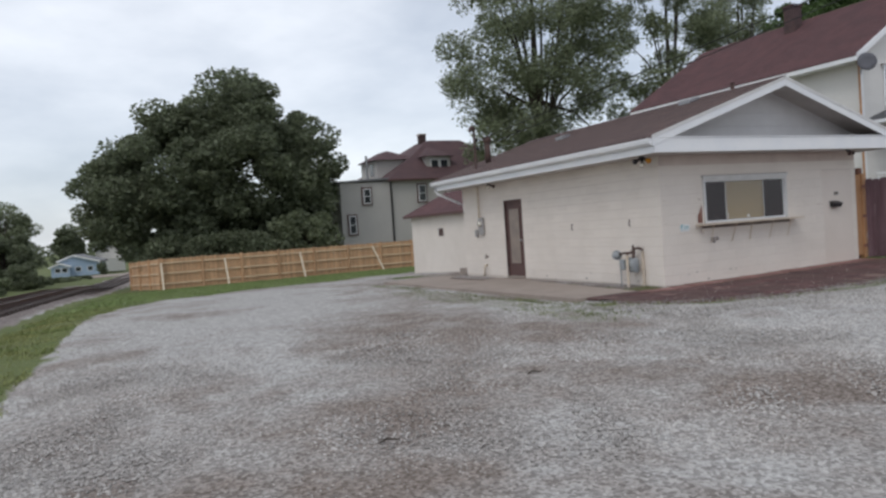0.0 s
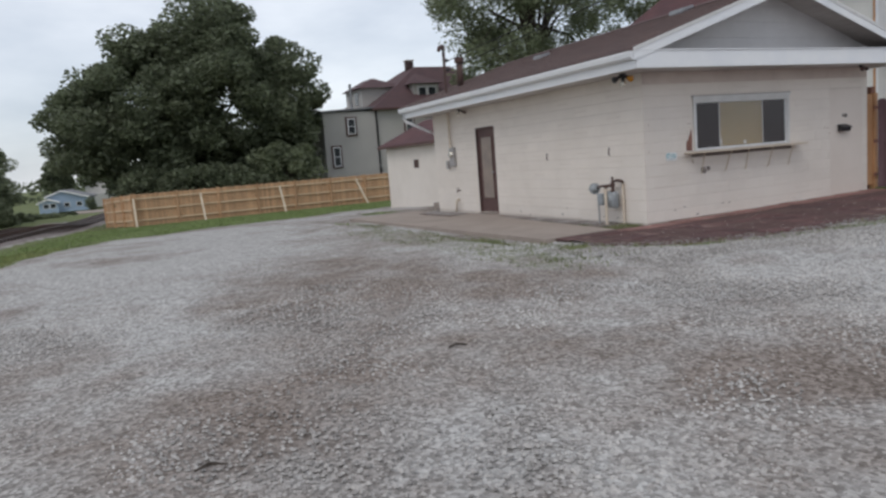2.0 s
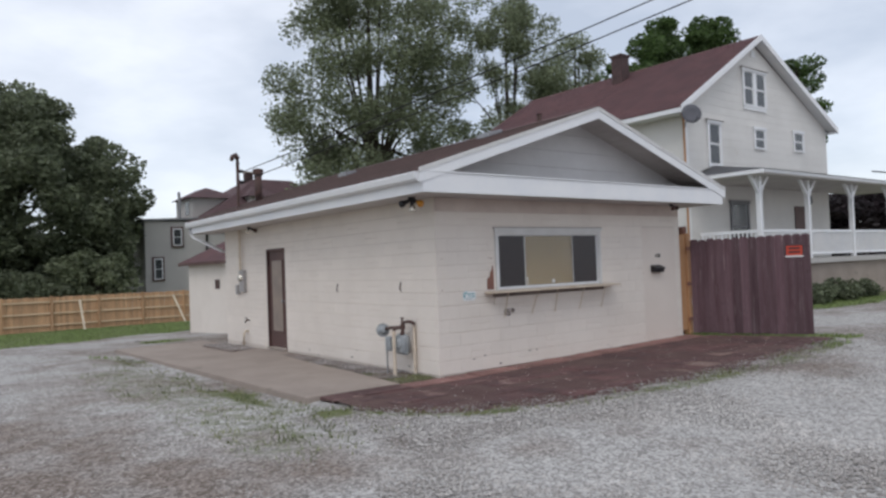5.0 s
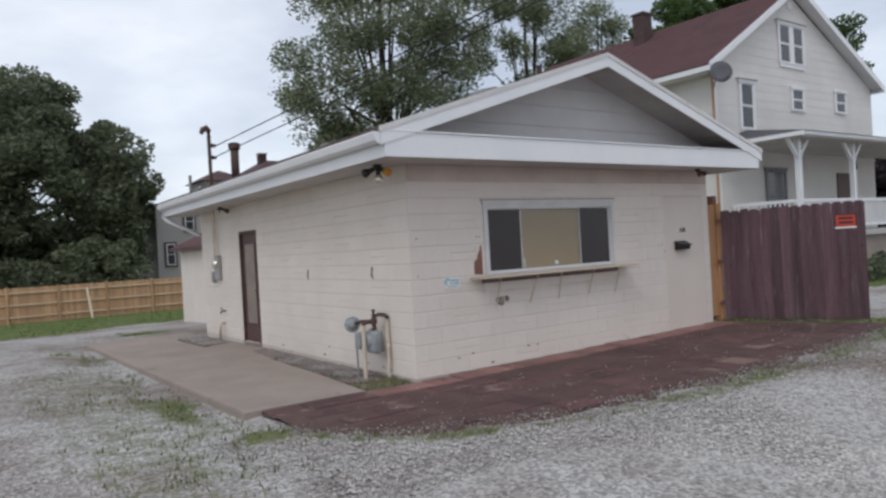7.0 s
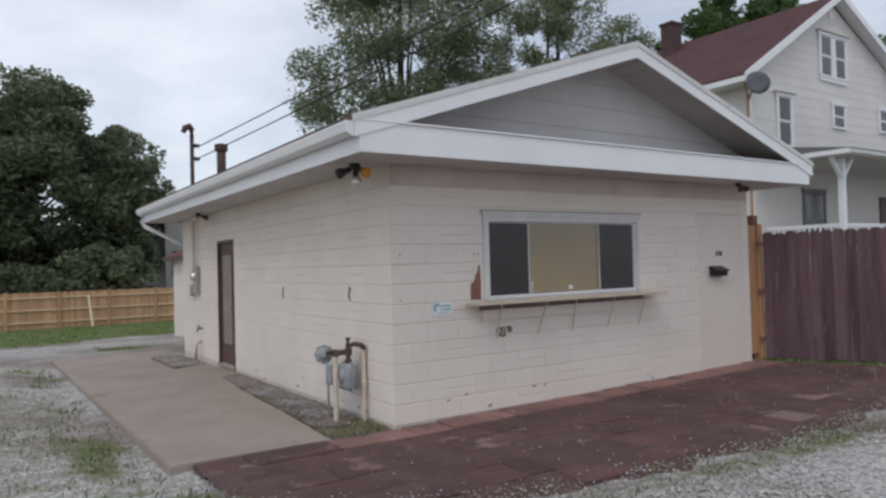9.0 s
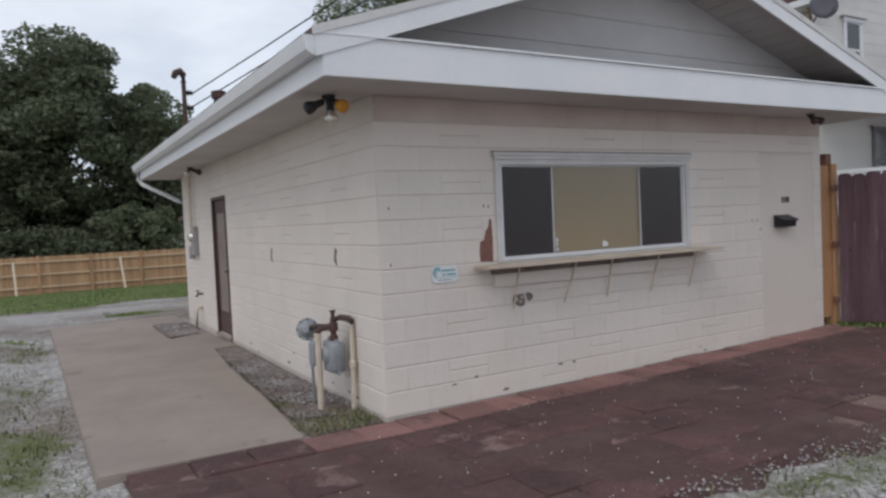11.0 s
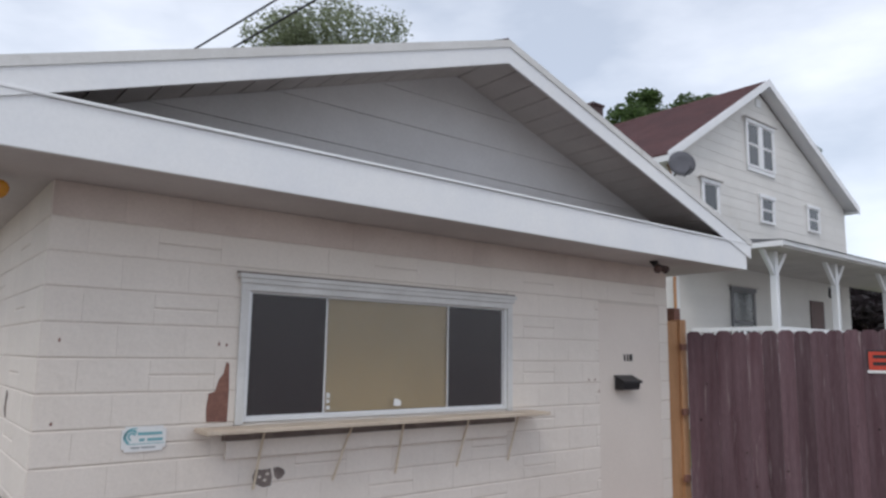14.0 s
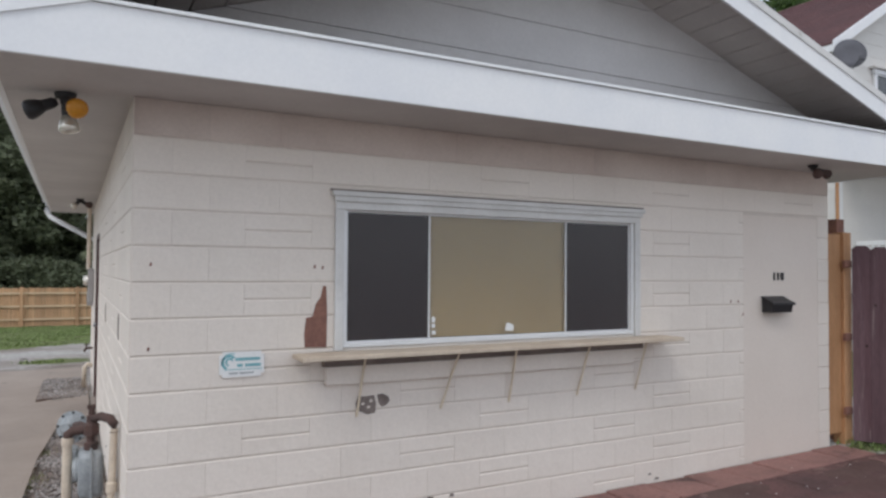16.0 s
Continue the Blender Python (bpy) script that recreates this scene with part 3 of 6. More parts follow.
for ex, s in ((EX0, 1), (EX1, -1)):                    # rake boards
    bm = B()
    d = 0.04 * s
    prism(bm, [(ex + d * 0.3, FY - 0.016, EZ - 0.010), (RX, FY - 0.016, RZ - 0.014), (RX, FY - 0.016, RZ - 0.185), (ex + d * 0.3, FY - 0.016, EZ - 0.185)], (0, 0.02, 0))
    part("rake_board", bm, M["trim"], roof)
    bm = B()
    prism(bm, [(ex - 0.01 * s, FY - 0.026, EZ + 0.012), (RX, FY - 0.026, RZ + 0.008), (RX, FY - 0.026, RZ - 0.052), (ex - 0.01 * s, FY - 0.026, EZ - 0.048)], (0, 0.009, 0))
    part("drip_edge", bm, M["old_trim"], roof, "greyed metal drip edge")
    bm = B()                                           # sloped soffit in strips
    n = 19
    for i in range(n):
        a, c = (i + 0.02) / n, (i + 0.96) / n
        xa, xc = ex + (RX - ex) * a, ex + (RX - ex) * c
        za, zc = EZ + (RZ - EZ) * a - 0.10, EZ + (RZ - EZ) * c - 0.10
        if max(za, zc) < 3.08:
            continue
        prism(bm, [(xa, FY + 0.034, za), (xc, FY + 0.034, zc), (xc, FY + 0.034, zc + 0.02), (xa, FY + 0.034, za + 0.02)], (0, Y0 - FY + 0.1, 0))
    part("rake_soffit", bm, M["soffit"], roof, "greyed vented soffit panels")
bm = B()
box(bm, 9.85, 17.12, FY - 0.004, FY + 0.022, 2.79, 3.065, 0.004)
part("front_fascia", bm, M["trim"], roof, "wide white front fascia band")
bm = B()
box(bm, 9.83, 17.14, FY - 0.022, FY + 0.03, 3.067, 3.085, 0.004)
part("fascia_cap", bm, M["trim"], roof)
bm = B()
prism(bm, [(10.2, FY + 0.03, 3.06), (10.2, FY + 0.03, 3.078), (10.2, Y0 + 0.02, 3.10), (10.2, Y0 + 0.02, 3.06)], (6.6, 0, 0))
part("gable_ledge", bm, M["shingle"], roof)
for ex, s in ((9.85, 1), (17.12, -1)):
    bm = B()
    x0, x1 = sorted((ex, ex + 0.022 * s))
    box(bm, x0, x1, FY + 0.03, RY1 - 0.05, 2.79, 3.0)
    part("eave_fascia", bm, M["trim"], roof)
    bm = B()
    x0, x1 = sorted((ex + 0.022 * s, (X0 if s > 0 else X1) - 0.004 * s))
    box(bm, x0, x1, FY + 0.024, RY1 - 0.05, 2.795, 2.81)
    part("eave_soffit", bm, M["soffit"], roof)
bm = B()
box(bm, X0 - 0.004, X1 + 0.004, FY + 0.024, Y0 - 0.01, 2.795, 2.81)
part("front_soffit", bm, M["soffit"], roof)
bm = B()
box(bm, 9.9, 17.1, RY1 - 0.045, RY1 - 0.02, 2.79, 3.05)
prism(bm, [(9.9, RY1 - 0.045, 3.05), (17.1, RY1 - 0.045, 3.05), (RX, RY1 - 0.045, RZ - 0.05)], (0, 0.02, 0))
part("back_gable", bm, M["gable"], roof)
# gable siding boards
z = 3.09
gable = thing("wall_gable", (RX, Y0, 3.09), "grey-white lapped siding in the gable", "wall", kind="structure")
while z < 4.18:
    z1 = min(z + 0.285, 4.205)
    half = lambda q: max(0.02, (4.215 - q) / SL)
    bm = B()
    prism(bm, [(RX - half(z), Y0 - 0.006, z), (RX + half(z), Y0 - 0.006, z), (RX + half(z1), Y0 + 0.002, z1 - 0.002), (RX - half(z1), Y0 + 0.002, z1 - 0.002)], (0, 0.03, 0))
    part("siding_board", bm, M["gable"], gable)
    z = z1
# gutter along the eave
gutter = thing("gutter", (9.78, 15.5, 2.95), "white metal eave gutter with a bent downspout", "gutter")
bm = B()
prof = [(9.846, 3.055), (9.846, 2.945), (9.79, 2.93), (9.745, 2.965), (9.725, 3.05), (9.735, 3.06), (9.755, 2.975), (9.793, 2.945), (9.834, 2.955), (9.834, 3.055)]
prism(bm, [(x, 10.84, q) for x, q in prof], (0, 10.05, 0))
part("trough", bm, M["trim"], gutter)
for y in (10.836, 20.89):
    bm = B()
    prism(bm, [(9.846, y, 3.058), (9.846, y, 2.94), (9.79, y, 2.925), (9.74, y, 2.96), (9.72, y, 3.058)], (0, 0.006, 0))
    part("end_cap", bm, M["trim"], gutter)
bm = B()
tube(bm, [(9.80, 20.7, 2.95), (9.80, 20.7, 2.80), (9.86, 20.66, 2.70), (10.44, 20.33, 2.36), (10.58, 20.27, 2.27), (10.60, 20.27, 0.25)], 0.04, 10)
part("downspout", bm, M["trim"], gutter, smooth=True)

# ---- front window ----
window_1 = thing("window_1", (12.9, Y0, WZ0), "white aluminium sliding window with a tan board behind its middle pane", "window", kind="structure")


def frame_box(x0, x1, z0, z1, w, y0, y1, mat, parent, name="window_frame", bev=0.003):
    bm = B()
    box(bm, x0, x1, y0, y1, z1 - w, z1, bev)
    box(bm, x0, x1, y0, y1, z0, z0 + w, bev)
    box(bm, x0, x0 + w, y0 + 0.001, y1, z0 + w, z1 - w, bev)
    box(bm, x1 - w, x1, y0 + 0.001, y1, z0 + w, z1 - w, bev)
    return part(name, bm, mat, parent)


bm = B()
box(bm, 11.625, 14.145, Y0 - 0.045, Y0 - 0.008, 2.288, 2.32, 0.004)
box(bm, 11.635, 14.135, Y0 - 0.028, Y0 - 0.006, 2.24, 2.288, 0.004)
box(bm, 11.61, 14.16, Y0 - 0.058, Y0 - 0.006, 2.32, 2.35, 0.004)
part("head_trim", bm, M["old_trim"], window_1)
# dark strip stands in for the shadow line above the head trim
part("head_gap", box(B(), 11.605, 14.165, Y0 - 0.03, Y0 - 0.006, 2.352, 2.364), M["dark_patch"], window_1, "dark strip drawn as the shadow line over the window head")
bm = B()
box(bm, 11.635, 11.69, Y0 - 0.028, Y0 - 0.006, 1.372, 2.24, 0.004)
box(bm, 14.08, 14.135, Y0 - 0.028, Y0 - 0.006, 1.372, 2.24, 0.004)
part("side_trim", bm, M["old_trim"], window_1)
frame_box(11.692, 14.078, 1.387, 2.262, 0.026, Y0 - 0.012, Y0 + 0.06, M["alu"], window_1)
for x0, x1, y, mat in ((11.718, 12.305, Y0 + 0.012, "screen"), (12.295, 13.435, Y0 + 0.004, "glass"), (13.425, 14.052, Y0 + 0.012, "screen")):
    fr = frame_box(x0, x1, 1.413, 2.236, 0.011, y, y + 0.007, M["alu"], window_1, "sash")
    bm = B()
    box(bm, x0 + 0.011, x1 - 0.011, y + 0.002, y + 0.005, 1.424, 2.225)
    pn = part("pane", bm, M[mat], fr)
    pn.visible_shadow = False
bm = B()
box(bm, 12.315, 12.345, Y0 - 0.003, Y0 + 0.004, 1.445, 1.47, 0.002)
box(bm, 12.315, 12.34, Y0 - 0.003, Y0 + 0.004, 1.49, 1.515, 0.002)
box(bm, 12.315, 12.342, Y0 - 0.003, Y0 + 0.004, 1.525, 1.56, 0.002)
part("sticker_strip", bm, M["white"], window_1)
bm = B()
prism(bm, [(12.895, Y0 - 0.002, 1.452), (12.962, Y0 - 0.002, 1.448), (12.966, Y0 - 0.002, 1.487), (12.93, Y0 - 0.002, 1.503), (12.905, Y0 - 0.002, 1.505)], (0, 0.004, 0))
part("torn_sticker", bm, M["white"], window_1)
bm = B()
box(bm, 12.28, 13.45, Y0 + 0.035, Y0 + 0.047, 1.425, 2.245)
tagged(part("tan_board", bm, M["board"]), "tan plywood board closing the middle pane", "board")
bm = B()
box(bm, 11.78, 12.1, Y0 + 0.5, Y0 + 0.9, 0.2, 1.72, 0.02)
tagged(part("cabinet", bm, M["galv"]), "dim grey metal cabinet inside the shop", "cabinet")
ledge = thing("window_ledge", (12.87, Y0, 1.3), "worn cream serving ledge on thin painted metal straps", "ledge")
bm = B()
prism(bm, [(11.37, 11.19, 1.341), (14.375, 11.195, 1.341), (14.375, Y0 - 0.03, 1.341), (11.37, Y0 - 0.03, 1.341)], (0, 0, 0.029))
bmesh.ops.bevel(bm, geom=bm.edges[:], offset=0.006, segments=2, affect="EDGES")
part("shelf", bm, M["shelf"], ledge)
# support batten, coloured dark to carry the shelf's shadow
bm = B()
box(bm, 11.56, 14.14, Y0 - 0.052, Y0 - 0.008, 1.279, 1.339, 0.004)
part("batten", bm, M["dark_patch"], ledge, "support batten with the ledge's shadow in its dark colour")
bm = B()
box(bm, 11.58, 14.05, Y0 - 0.046, Y0 - 0.008, 1.168, 1.277, 0.004)
part("lower_batten", bm, M["wall"], ledge)
for x, dx in ((11.82, -0.03), (12.49, -0.11), (12.94, -0.02), (13.59, -0.07), (14.15, -0.06)):
    bm = B()
    tube(bm, [(x, Y0 - 0.085, 1.339), (x + dx * 0.4, Y0 - 0.058, 1.2), (x + dx, Y0 - 0.014, 0.96)], 0.008, 6)
    part("strap", bm, M["pale_prop"], ledge)

# ---- blocked-up doorway, patches, fittings on the front wall ----
bm = B()
box(bm, INF[0], INF[1], Y0 - 0.004, Y0 + 0.1, INF[2], INF[3], 0.003)
tagged(part("door_infill", bm, M["wall_plain"]), "smooth cream panel closing a former doorway", "panel", kind="structure")


def flake(name, pts, y, mat, label):
    bm = B()
    prism(bm, [(x, y, q) for x, q in pts], (0, 0.006, 0))
    return tagged(part(name, bm, mat), label, "patch")


flake("bare_patch", [(11.455, 1.40), (11.59, 1.395), (11.592, 1.60), (11.585, 1.765), (11.565, 1.77), (11.55, 1.70), (11.52, 1.66), (11.50, 1.585), (11.46, 1.575), (11.45, 1.48)],
      Y0 - 0.009, M["patch"], "bare reddish patch where the cream paint has flaked off")
flake("chipped_hole", [(11.79, 1.0), (11.86, 0.965), (11.915, 0.972), (11.922, 1.03), (11.908, 1.082), (11.85, 1.078), (11.80, 1.082), (11.784, 1.04)], Y0 - 0.009, M["dark_patch"], "dark chipped hole in the block wall")
flake("chipped_hole", [(11.938, 1.03), (11.96, 1.005), (11.99, 1.012), (12.015, 1.04), (12.005, 1.068), (11.965, 1.088), (11.928, 1.084)], Y0 - 0.009, M["dark_patch"], "dark chipped hole in the block wall")
for x, q in ((11.83, 1.035), (11.868, 1.012), (11.885, 1.05)):
    flake("paint_fleck", [(x - 0.012, q - 0.006), (x + 0.008, q - 0.01), (x + 0.013, q + 0.004), (x - 0.004, q + 0.009)], Y0 - 0.012, M["wall_plain"], "cream paint fleck remaining in the chipped hole")
for x, q in ((10.585, 1.89), (10.58, 1.43), (15.18, 1.62), (15.27, 1.62), (11.56, 1.88), (11.51, 1.885), (15.33, 1.51)):
    flake("paint_chip", [(x - 0.007, q - 0.009), (x + 0.003, q - 0.012), (x + 0.009, q + 0.005), (x - 0.002, q + 0.012)], Y0 - 0.0095, M["patch"], "small dark chip in the cream paint")

sign = thing("security_sign", (11.08, Y0 - 0.01, 1.32), "small white sticker sign with faded teal print", "sign")
bm = B()
box(bm, 10.955, 11.21, Y0 - 0.016, Y0 - 0.009, 1.25, 1.395)
bmesh.ops.bevel(bm, geom=[e for e in bm.edges if abs(e.verts[0].co.y - e.verts[1].co.y) > 0.005], offset=0.018, segments=4, affect="EDGES")
part("plate", bm, M["white"], sign)
for r0, r1, a0, a1, cx, cz in ((0.030, 0.044, 40, 250, 11.01, 1.335), (0.014, 0.024, 20, 260, 11.012, 1.337), (0.052, 0.058, 70, 190, 11.022, 1.33)):
    bm = B()
    arc = [math.radians(a0 + (a1 - a0) * k / 12) for k in range(13)]
    rim = [(cx + r1 * math.cos(a), Y0 - 0.018, cz + r1 * math.sin(a)) for a in arc] + [(cx + r0 * math.cos(a) * 0.96, Y0 - 0.018, cz + r0 * math.sin(a)) for a in arc[::-1]]
    prism(bm, rim, (0, 0.0015, 0))
    part("emblem", bm, M["teal"], sign)
for x0, x1, q0, q1, mat in ((11.045, 11.185, 1.343, 1.360, "teal"), (11.055, 11.085, 1.308, 1.325, "teal"), (11.10, 11.19, 1.308, 1.325, "teal"), (10.985, 11.20, 1.292, 1.296, "teal"), (11.01, 11.06, 1.268, 1.277, "meter"), (11.07, 11.15, 1.268, 1.277, "meter")):
    bm = B()
    box(bm, x0, x1, Y0 - 0.018, Y0 - 0.0165, q0, q1)
    part("print_bar", bm, M[mat], sign)
number = thing("number_plate", (15.8, Y0 - 0.012, 1.83), "small dark house number bars above the mailbox", "number")
for x in (15.745, 15.795, 15.85):
    bm = B()
    box(bm, x - (0.009 if x < 15.84 else 0.02), x + (0.009 if x < 15.84 else 0.02), Y0 - 0.012, Y0 - 0.0045, 1.80, 1.868)
    part("bar", bm, M["black"], number)
mailbox = thing("mailbox", (15.74, Y0, 1.52), "small black metal wall mailbox", "mailbox")
bm = B()
prism(bm, [(15.58, Y0 - 0.005, 1.52), (15.58, Y0 - 0.10, 1.52), (15.58, Y0 - 0.115, 1.60), (15.58, Y0 - 0.005, 1.645)], (0.275, 0, 0))
part("body", bm, M["black"], mailbox)
bm = B()
prism(bm, [(15.568, Y0 - 0.005, 1.648), (15.568, Y0 - 0.13, 1.605), (15.568, Y0 - 0.132, 1.585), (15.568, Y0 - 0.126, 1.60), (15.568, Y0 - 0.005, 1.66)], (0.30, 0, 0))
part("lid", bm, M["black"], mailbox)


# ---- side door and fittings on the side wall ----
door_1 = thing("door_1", (10.6, 17.2, 0.2), "closed brown panel door with a narrow glazed panel", "door", kind="structure")
bm = B()
box(bm, 10.52, 10.565, DY0 + 0.05, DY1 - 0.05, 0.215, DZ1 - 0.05, 0.004)
part("leaf", bm, M["door"], door_1)
bm = B()
box(bm, 10.475, 10.66, DY0 + 0.002, DY0 + 0.05, 0.20, DZ1 - 0.002)
box(bm, 10.475, 10.66, DY1 - 0.05, DY1 - 0.002, 0.20, DZ1 - 0.002)
box(bm, 10.475, 10.66, DY0 + 0.05, DY1 - 0.05, DZ1 - 0.05, DZ1 - 0.002)
part("door_frame", bm, M["door"], door_1)
bm = B()
box(bm, 10.508, 10.52, DY0 + 0.20, DY1 - 0.20, 0.55, 2.03, 0.004)
part("panel", bm, M["door_panel"], door_1, "dull glass panel with a pale reflection in its colour")
bm = B()
box(bm, 10.50, 10.522, DY0 + 0.18, DY0 + 0.205, 0.53, 2.05, 0.003)
box(bm, 10.50, 10.522, DY1 - 0.205, DY1 - 0.18, 0.53, 2.05, 0.003)
box(bm, 10.50, 10.522, DY0 + 0.205, DY1 - 0.205, 0.53, 0.552, 0.003)
box(bm, 10.50, 10.522, DY0 + 0.205, DY1 - 0.205, 2.028, 2.05, 0.003)
part("panel_moulding", bm, M["door"], door_1)
bm = B()
lathe(bm, (10.52, DY0 + 0.12, 1.18), (-1, 0, 0), [(0, 0.03), (0.01, 0.03), (0.012, 0.012), (0.04, 0.012), (0.045, 0.028), (0.075, 0.026), (0.085, 0.01)], 12)
part("knob", bm, M["galv"], door_1, "dull metal knob", True)
for q in (0.5, 1.25, 2.0):
    bm = B()
    tube(bm, [(10.515, DY1 - 0.05, q - 0.05), (10.515, DY1 - 0.05, q + 0.05)], 0.012, 8)
    part("hinge", bm, M["black"], door_1)
bm = B()
box(bm, 10.44, 10.66, DY0 + 0.002, DY1 - 0.002, 0.16, 0.198, 0.006)
tagged(part("threshold", bm, M["concrete"]), "worn concrete door threshold", "threshold", kind="structure")

for y, q in ((12.41, 1.485), (14.49, 1.46)):
    bm = B()
    prism(bm, [(X0 - 0.012, y - 0.02, q - 0.085), (X0 - 0.012, y + 0.05, q - 0.04), (X0 - 0.012, y + 0.015, q + 0.085), (X0 - 0.012, y - 0.03, q + 0.06), (X0 - 0.012, y + 0.005, q)], (0.006, 0, 0))
    tagged(part("paint_flake", bm, M["dark_patch"]), "narrow dark flaked patch in the cream paint", "patch")

gas = thing("gas_meter", (10.32, 12.3, 0.17), "grey gas meter on cream painted riser pipes", "gas meter")
bm = B()
tube(bm, [(10.20, 12.22, 0.1), (10.20, 12.22, 0.80)], 0.028, 12)
riser = part("riser_pipe", bm, M["cream_pipe"], gas)
bm = B()
lathe(bm, (10.20, 12.22, 0.79), (0, 0, 1), [(0, 0.034), (0.035, 0.034), (0.045, 0.026)], 12)
part("collar", bm, M["cream_pipe"], riser)
bm = B()
tube(bm, [(10.425, 12.0, 0.14), (10.44, 12.02, 0.55), (10.45, 12.03, 0.90)], 0.022, 12)
house_pipe = part("house_pipe", bm, M["cream_pipe"], gas)
bm = B()
lathe(bm, (10.44, 12.02, 0.52), (0, 0, 1), [(0, 0.024), (0.01, 0.032), (0.06, 0.032), (0.07, 0.024)], 12)
part("coupling", bm, M["cream_pipe"], house_pipe)
bm = B()
tube(bm, [(10.20, 12.22, 0.82), (10.205, 12.22, 0.85), (10.235, 12.21, 0.875), (10.33, 12.17, 0.88)], [0.027, 0.03, 0.03, 0.024], 10)
part("riser_elbow", bm, M["iron"], gas, "rusty brown iron elbow", True)
bm = B()
lathe(bm, (10.33, 12.17, 0.74), (0, 0, 1), [(0, 0.03), (0.02, 0.04), (0.06, 0.04), (0.07, 0.026), (0.1, 0.026), (0.11, 0.045), (0.17, 0.045), (0.185, 0.028), (0.225, 0.028), (0.23, 0.018), (0.27, 0.018)], 8)
valve = part("valve", bm, M["iron"], gas, "rusty brown iron shut-off valve")
part("valve_tang", box(B(), 10.305, 10.355, 12.158, 12.182, 1.005, 1.03, 0.004), M["iron"], valve)
bm = B()
tube(bm, [(10.33, 12.17, 0.94), (10.38, 12.12, 0.965), (10.43, 12.06, 0.955), (10.45, 12.03, 0.925), (10.45, 12.03, 0.88)], [0.024, 0.026, 0.028, 0.028, 0.026], 10)
part("house_elbow", bm, M["iron"], gas, "rusty brown iron elbow", True)
bm = B()
box(bm, 10.26, 10.40, 12.07, 12.30, 0.48, 0.76, 0.04)
body = part("meter_body", bm, M["meter"], gas, smooth=True)
part("seam_flange", box(B(), 10.322, 10.338, 12.055, 12.315, 0.465, 0.775, 0.006), M["meter"], body)
bm = B()
lathe(bm, (10.265, 12.19, 0.64), (-1, 0, 0), [(0, 0.075), (0.02, 0.075), (0.025, 0.06), (0.035, 0.055), (0.037, 0.02)], 16)
part("dial_cover", bm, M["meter"], gas)
bm = B()
box(bm, 10.18, 10.27, 12.32, 12.45, 0.52, 0.74, 0.025)
part("index_case", bm, M["meter"], gas, smooth=True)
axis, hub = Vector((-0.5, -0.85, 0.1)).normalized(), Vector((10.23, 12.58, 0.825))
bm = B()
lathe(bm, hub, axis, [(-0.045, 0.04), (-0.02, 0.075), (-0.008, 0.08), (-0.006, 0.105), (0.012, 0.105), (0.014, 0.08), (0.04, 0.06), (0.065, 0.035), (0.09, 0.03)], 16)
regulator = part("regulator", bm, M["meter"], gas, "round grey regulator with a bolted flange")
across = axis.orthogonal().normalized()
for k in range(8):
    out = Matrix.Rotation(k * math.pi / 4, 3, axis) @ across
    bm = B()
    lathe(bm, hub + out * 0.093, axis, [(0.008, 0.009), (0.02, 0.009), (0.022, 0.004)], 6)
    part("bolt", bm, M["black"], regulator)
bm = B()
tube(bm, [(10.24, 12.54, 0.84), (10.27, 12.40, 0.87), (10.32, 12.2, 0.88)], 0.022, 8)
part("inlet_pipe", bm, M["iron"], gas, "rusty brown iron pipe", True)
bm = B()
tube(bm, [(10.23, 12.5, 0.76), (10.22, 12.46, 0.45), (10.22, 12.46, 0.14)], 0.015, 8)
part("vent_pipe", bm, M["galv"], gas)

power = thing("electric_meter", (10.4, 19.0, 1.2), "grey electric meter box with conduit up through the eave", "electric meter")
bm = B()
box(bm, 10.405, X0 - 0.010, 18.86, 19.14, 1.36, 1.86, 0.012)
part("meter_box", bm, M["box_grey"], power)
bm = B()
lathe(bm, (10.41, 19.0, 1.68), (-1, 0, 0), [(0, 0.085), (0.02, 0.085), (0.03, 0.075), (0.06, 0.07), (0.07, 0.05)], 16)
part("glass_dial", bm, M["bulb"], power, smooth=True)
bm = B()
tube(bm, [(10.41, 19.05, 1.85), (10.41, 19.05, 2.785)], 0.03, 10)
part("conduit", bm, M["cream_pipe"], power)
bm = B()
box(bm, 10.40, X0 - 0.012, 19.24, 19.36, 1.30, 1.52, 0.01)
part("disconnect_box", bm, M["box_grey"], power)
faucet = thing("hose_faucet", (10.44, 18.75, 0.75), "small rusty hose faucet on the block wall", "faucet")
bm = B()
tube(bm, [(X0 - 0.008, 18.75, 0.72), (10.40, 18.75, 0.72), (10.37, 18.75, 0.67)], 0.018, 8)
lathe(bm, (10.40, 18.75, 0.735), (0, 0, 1), [(0, 0.01), (0.03, 0.01), (0.032, 0.035), (0.045, 0.035)], 8)
part("valve", bm, M["iron"], faucet)
drain = thing("drain_pipe", (10.42, 18.85, 0.2), "bent cream drain pipe at the wall foot", "pipe")
bm = B()
tube(bm, [(X0 - 0.006, 18.85, 0.46), (10.42, 18.85, 0.48), (10.38, 18.85, 0.44), (10.37, 18.85, 0.15)], 0.03, 8)
part("pipe", bm, M["cream_pipe"], drain, smooth=True)


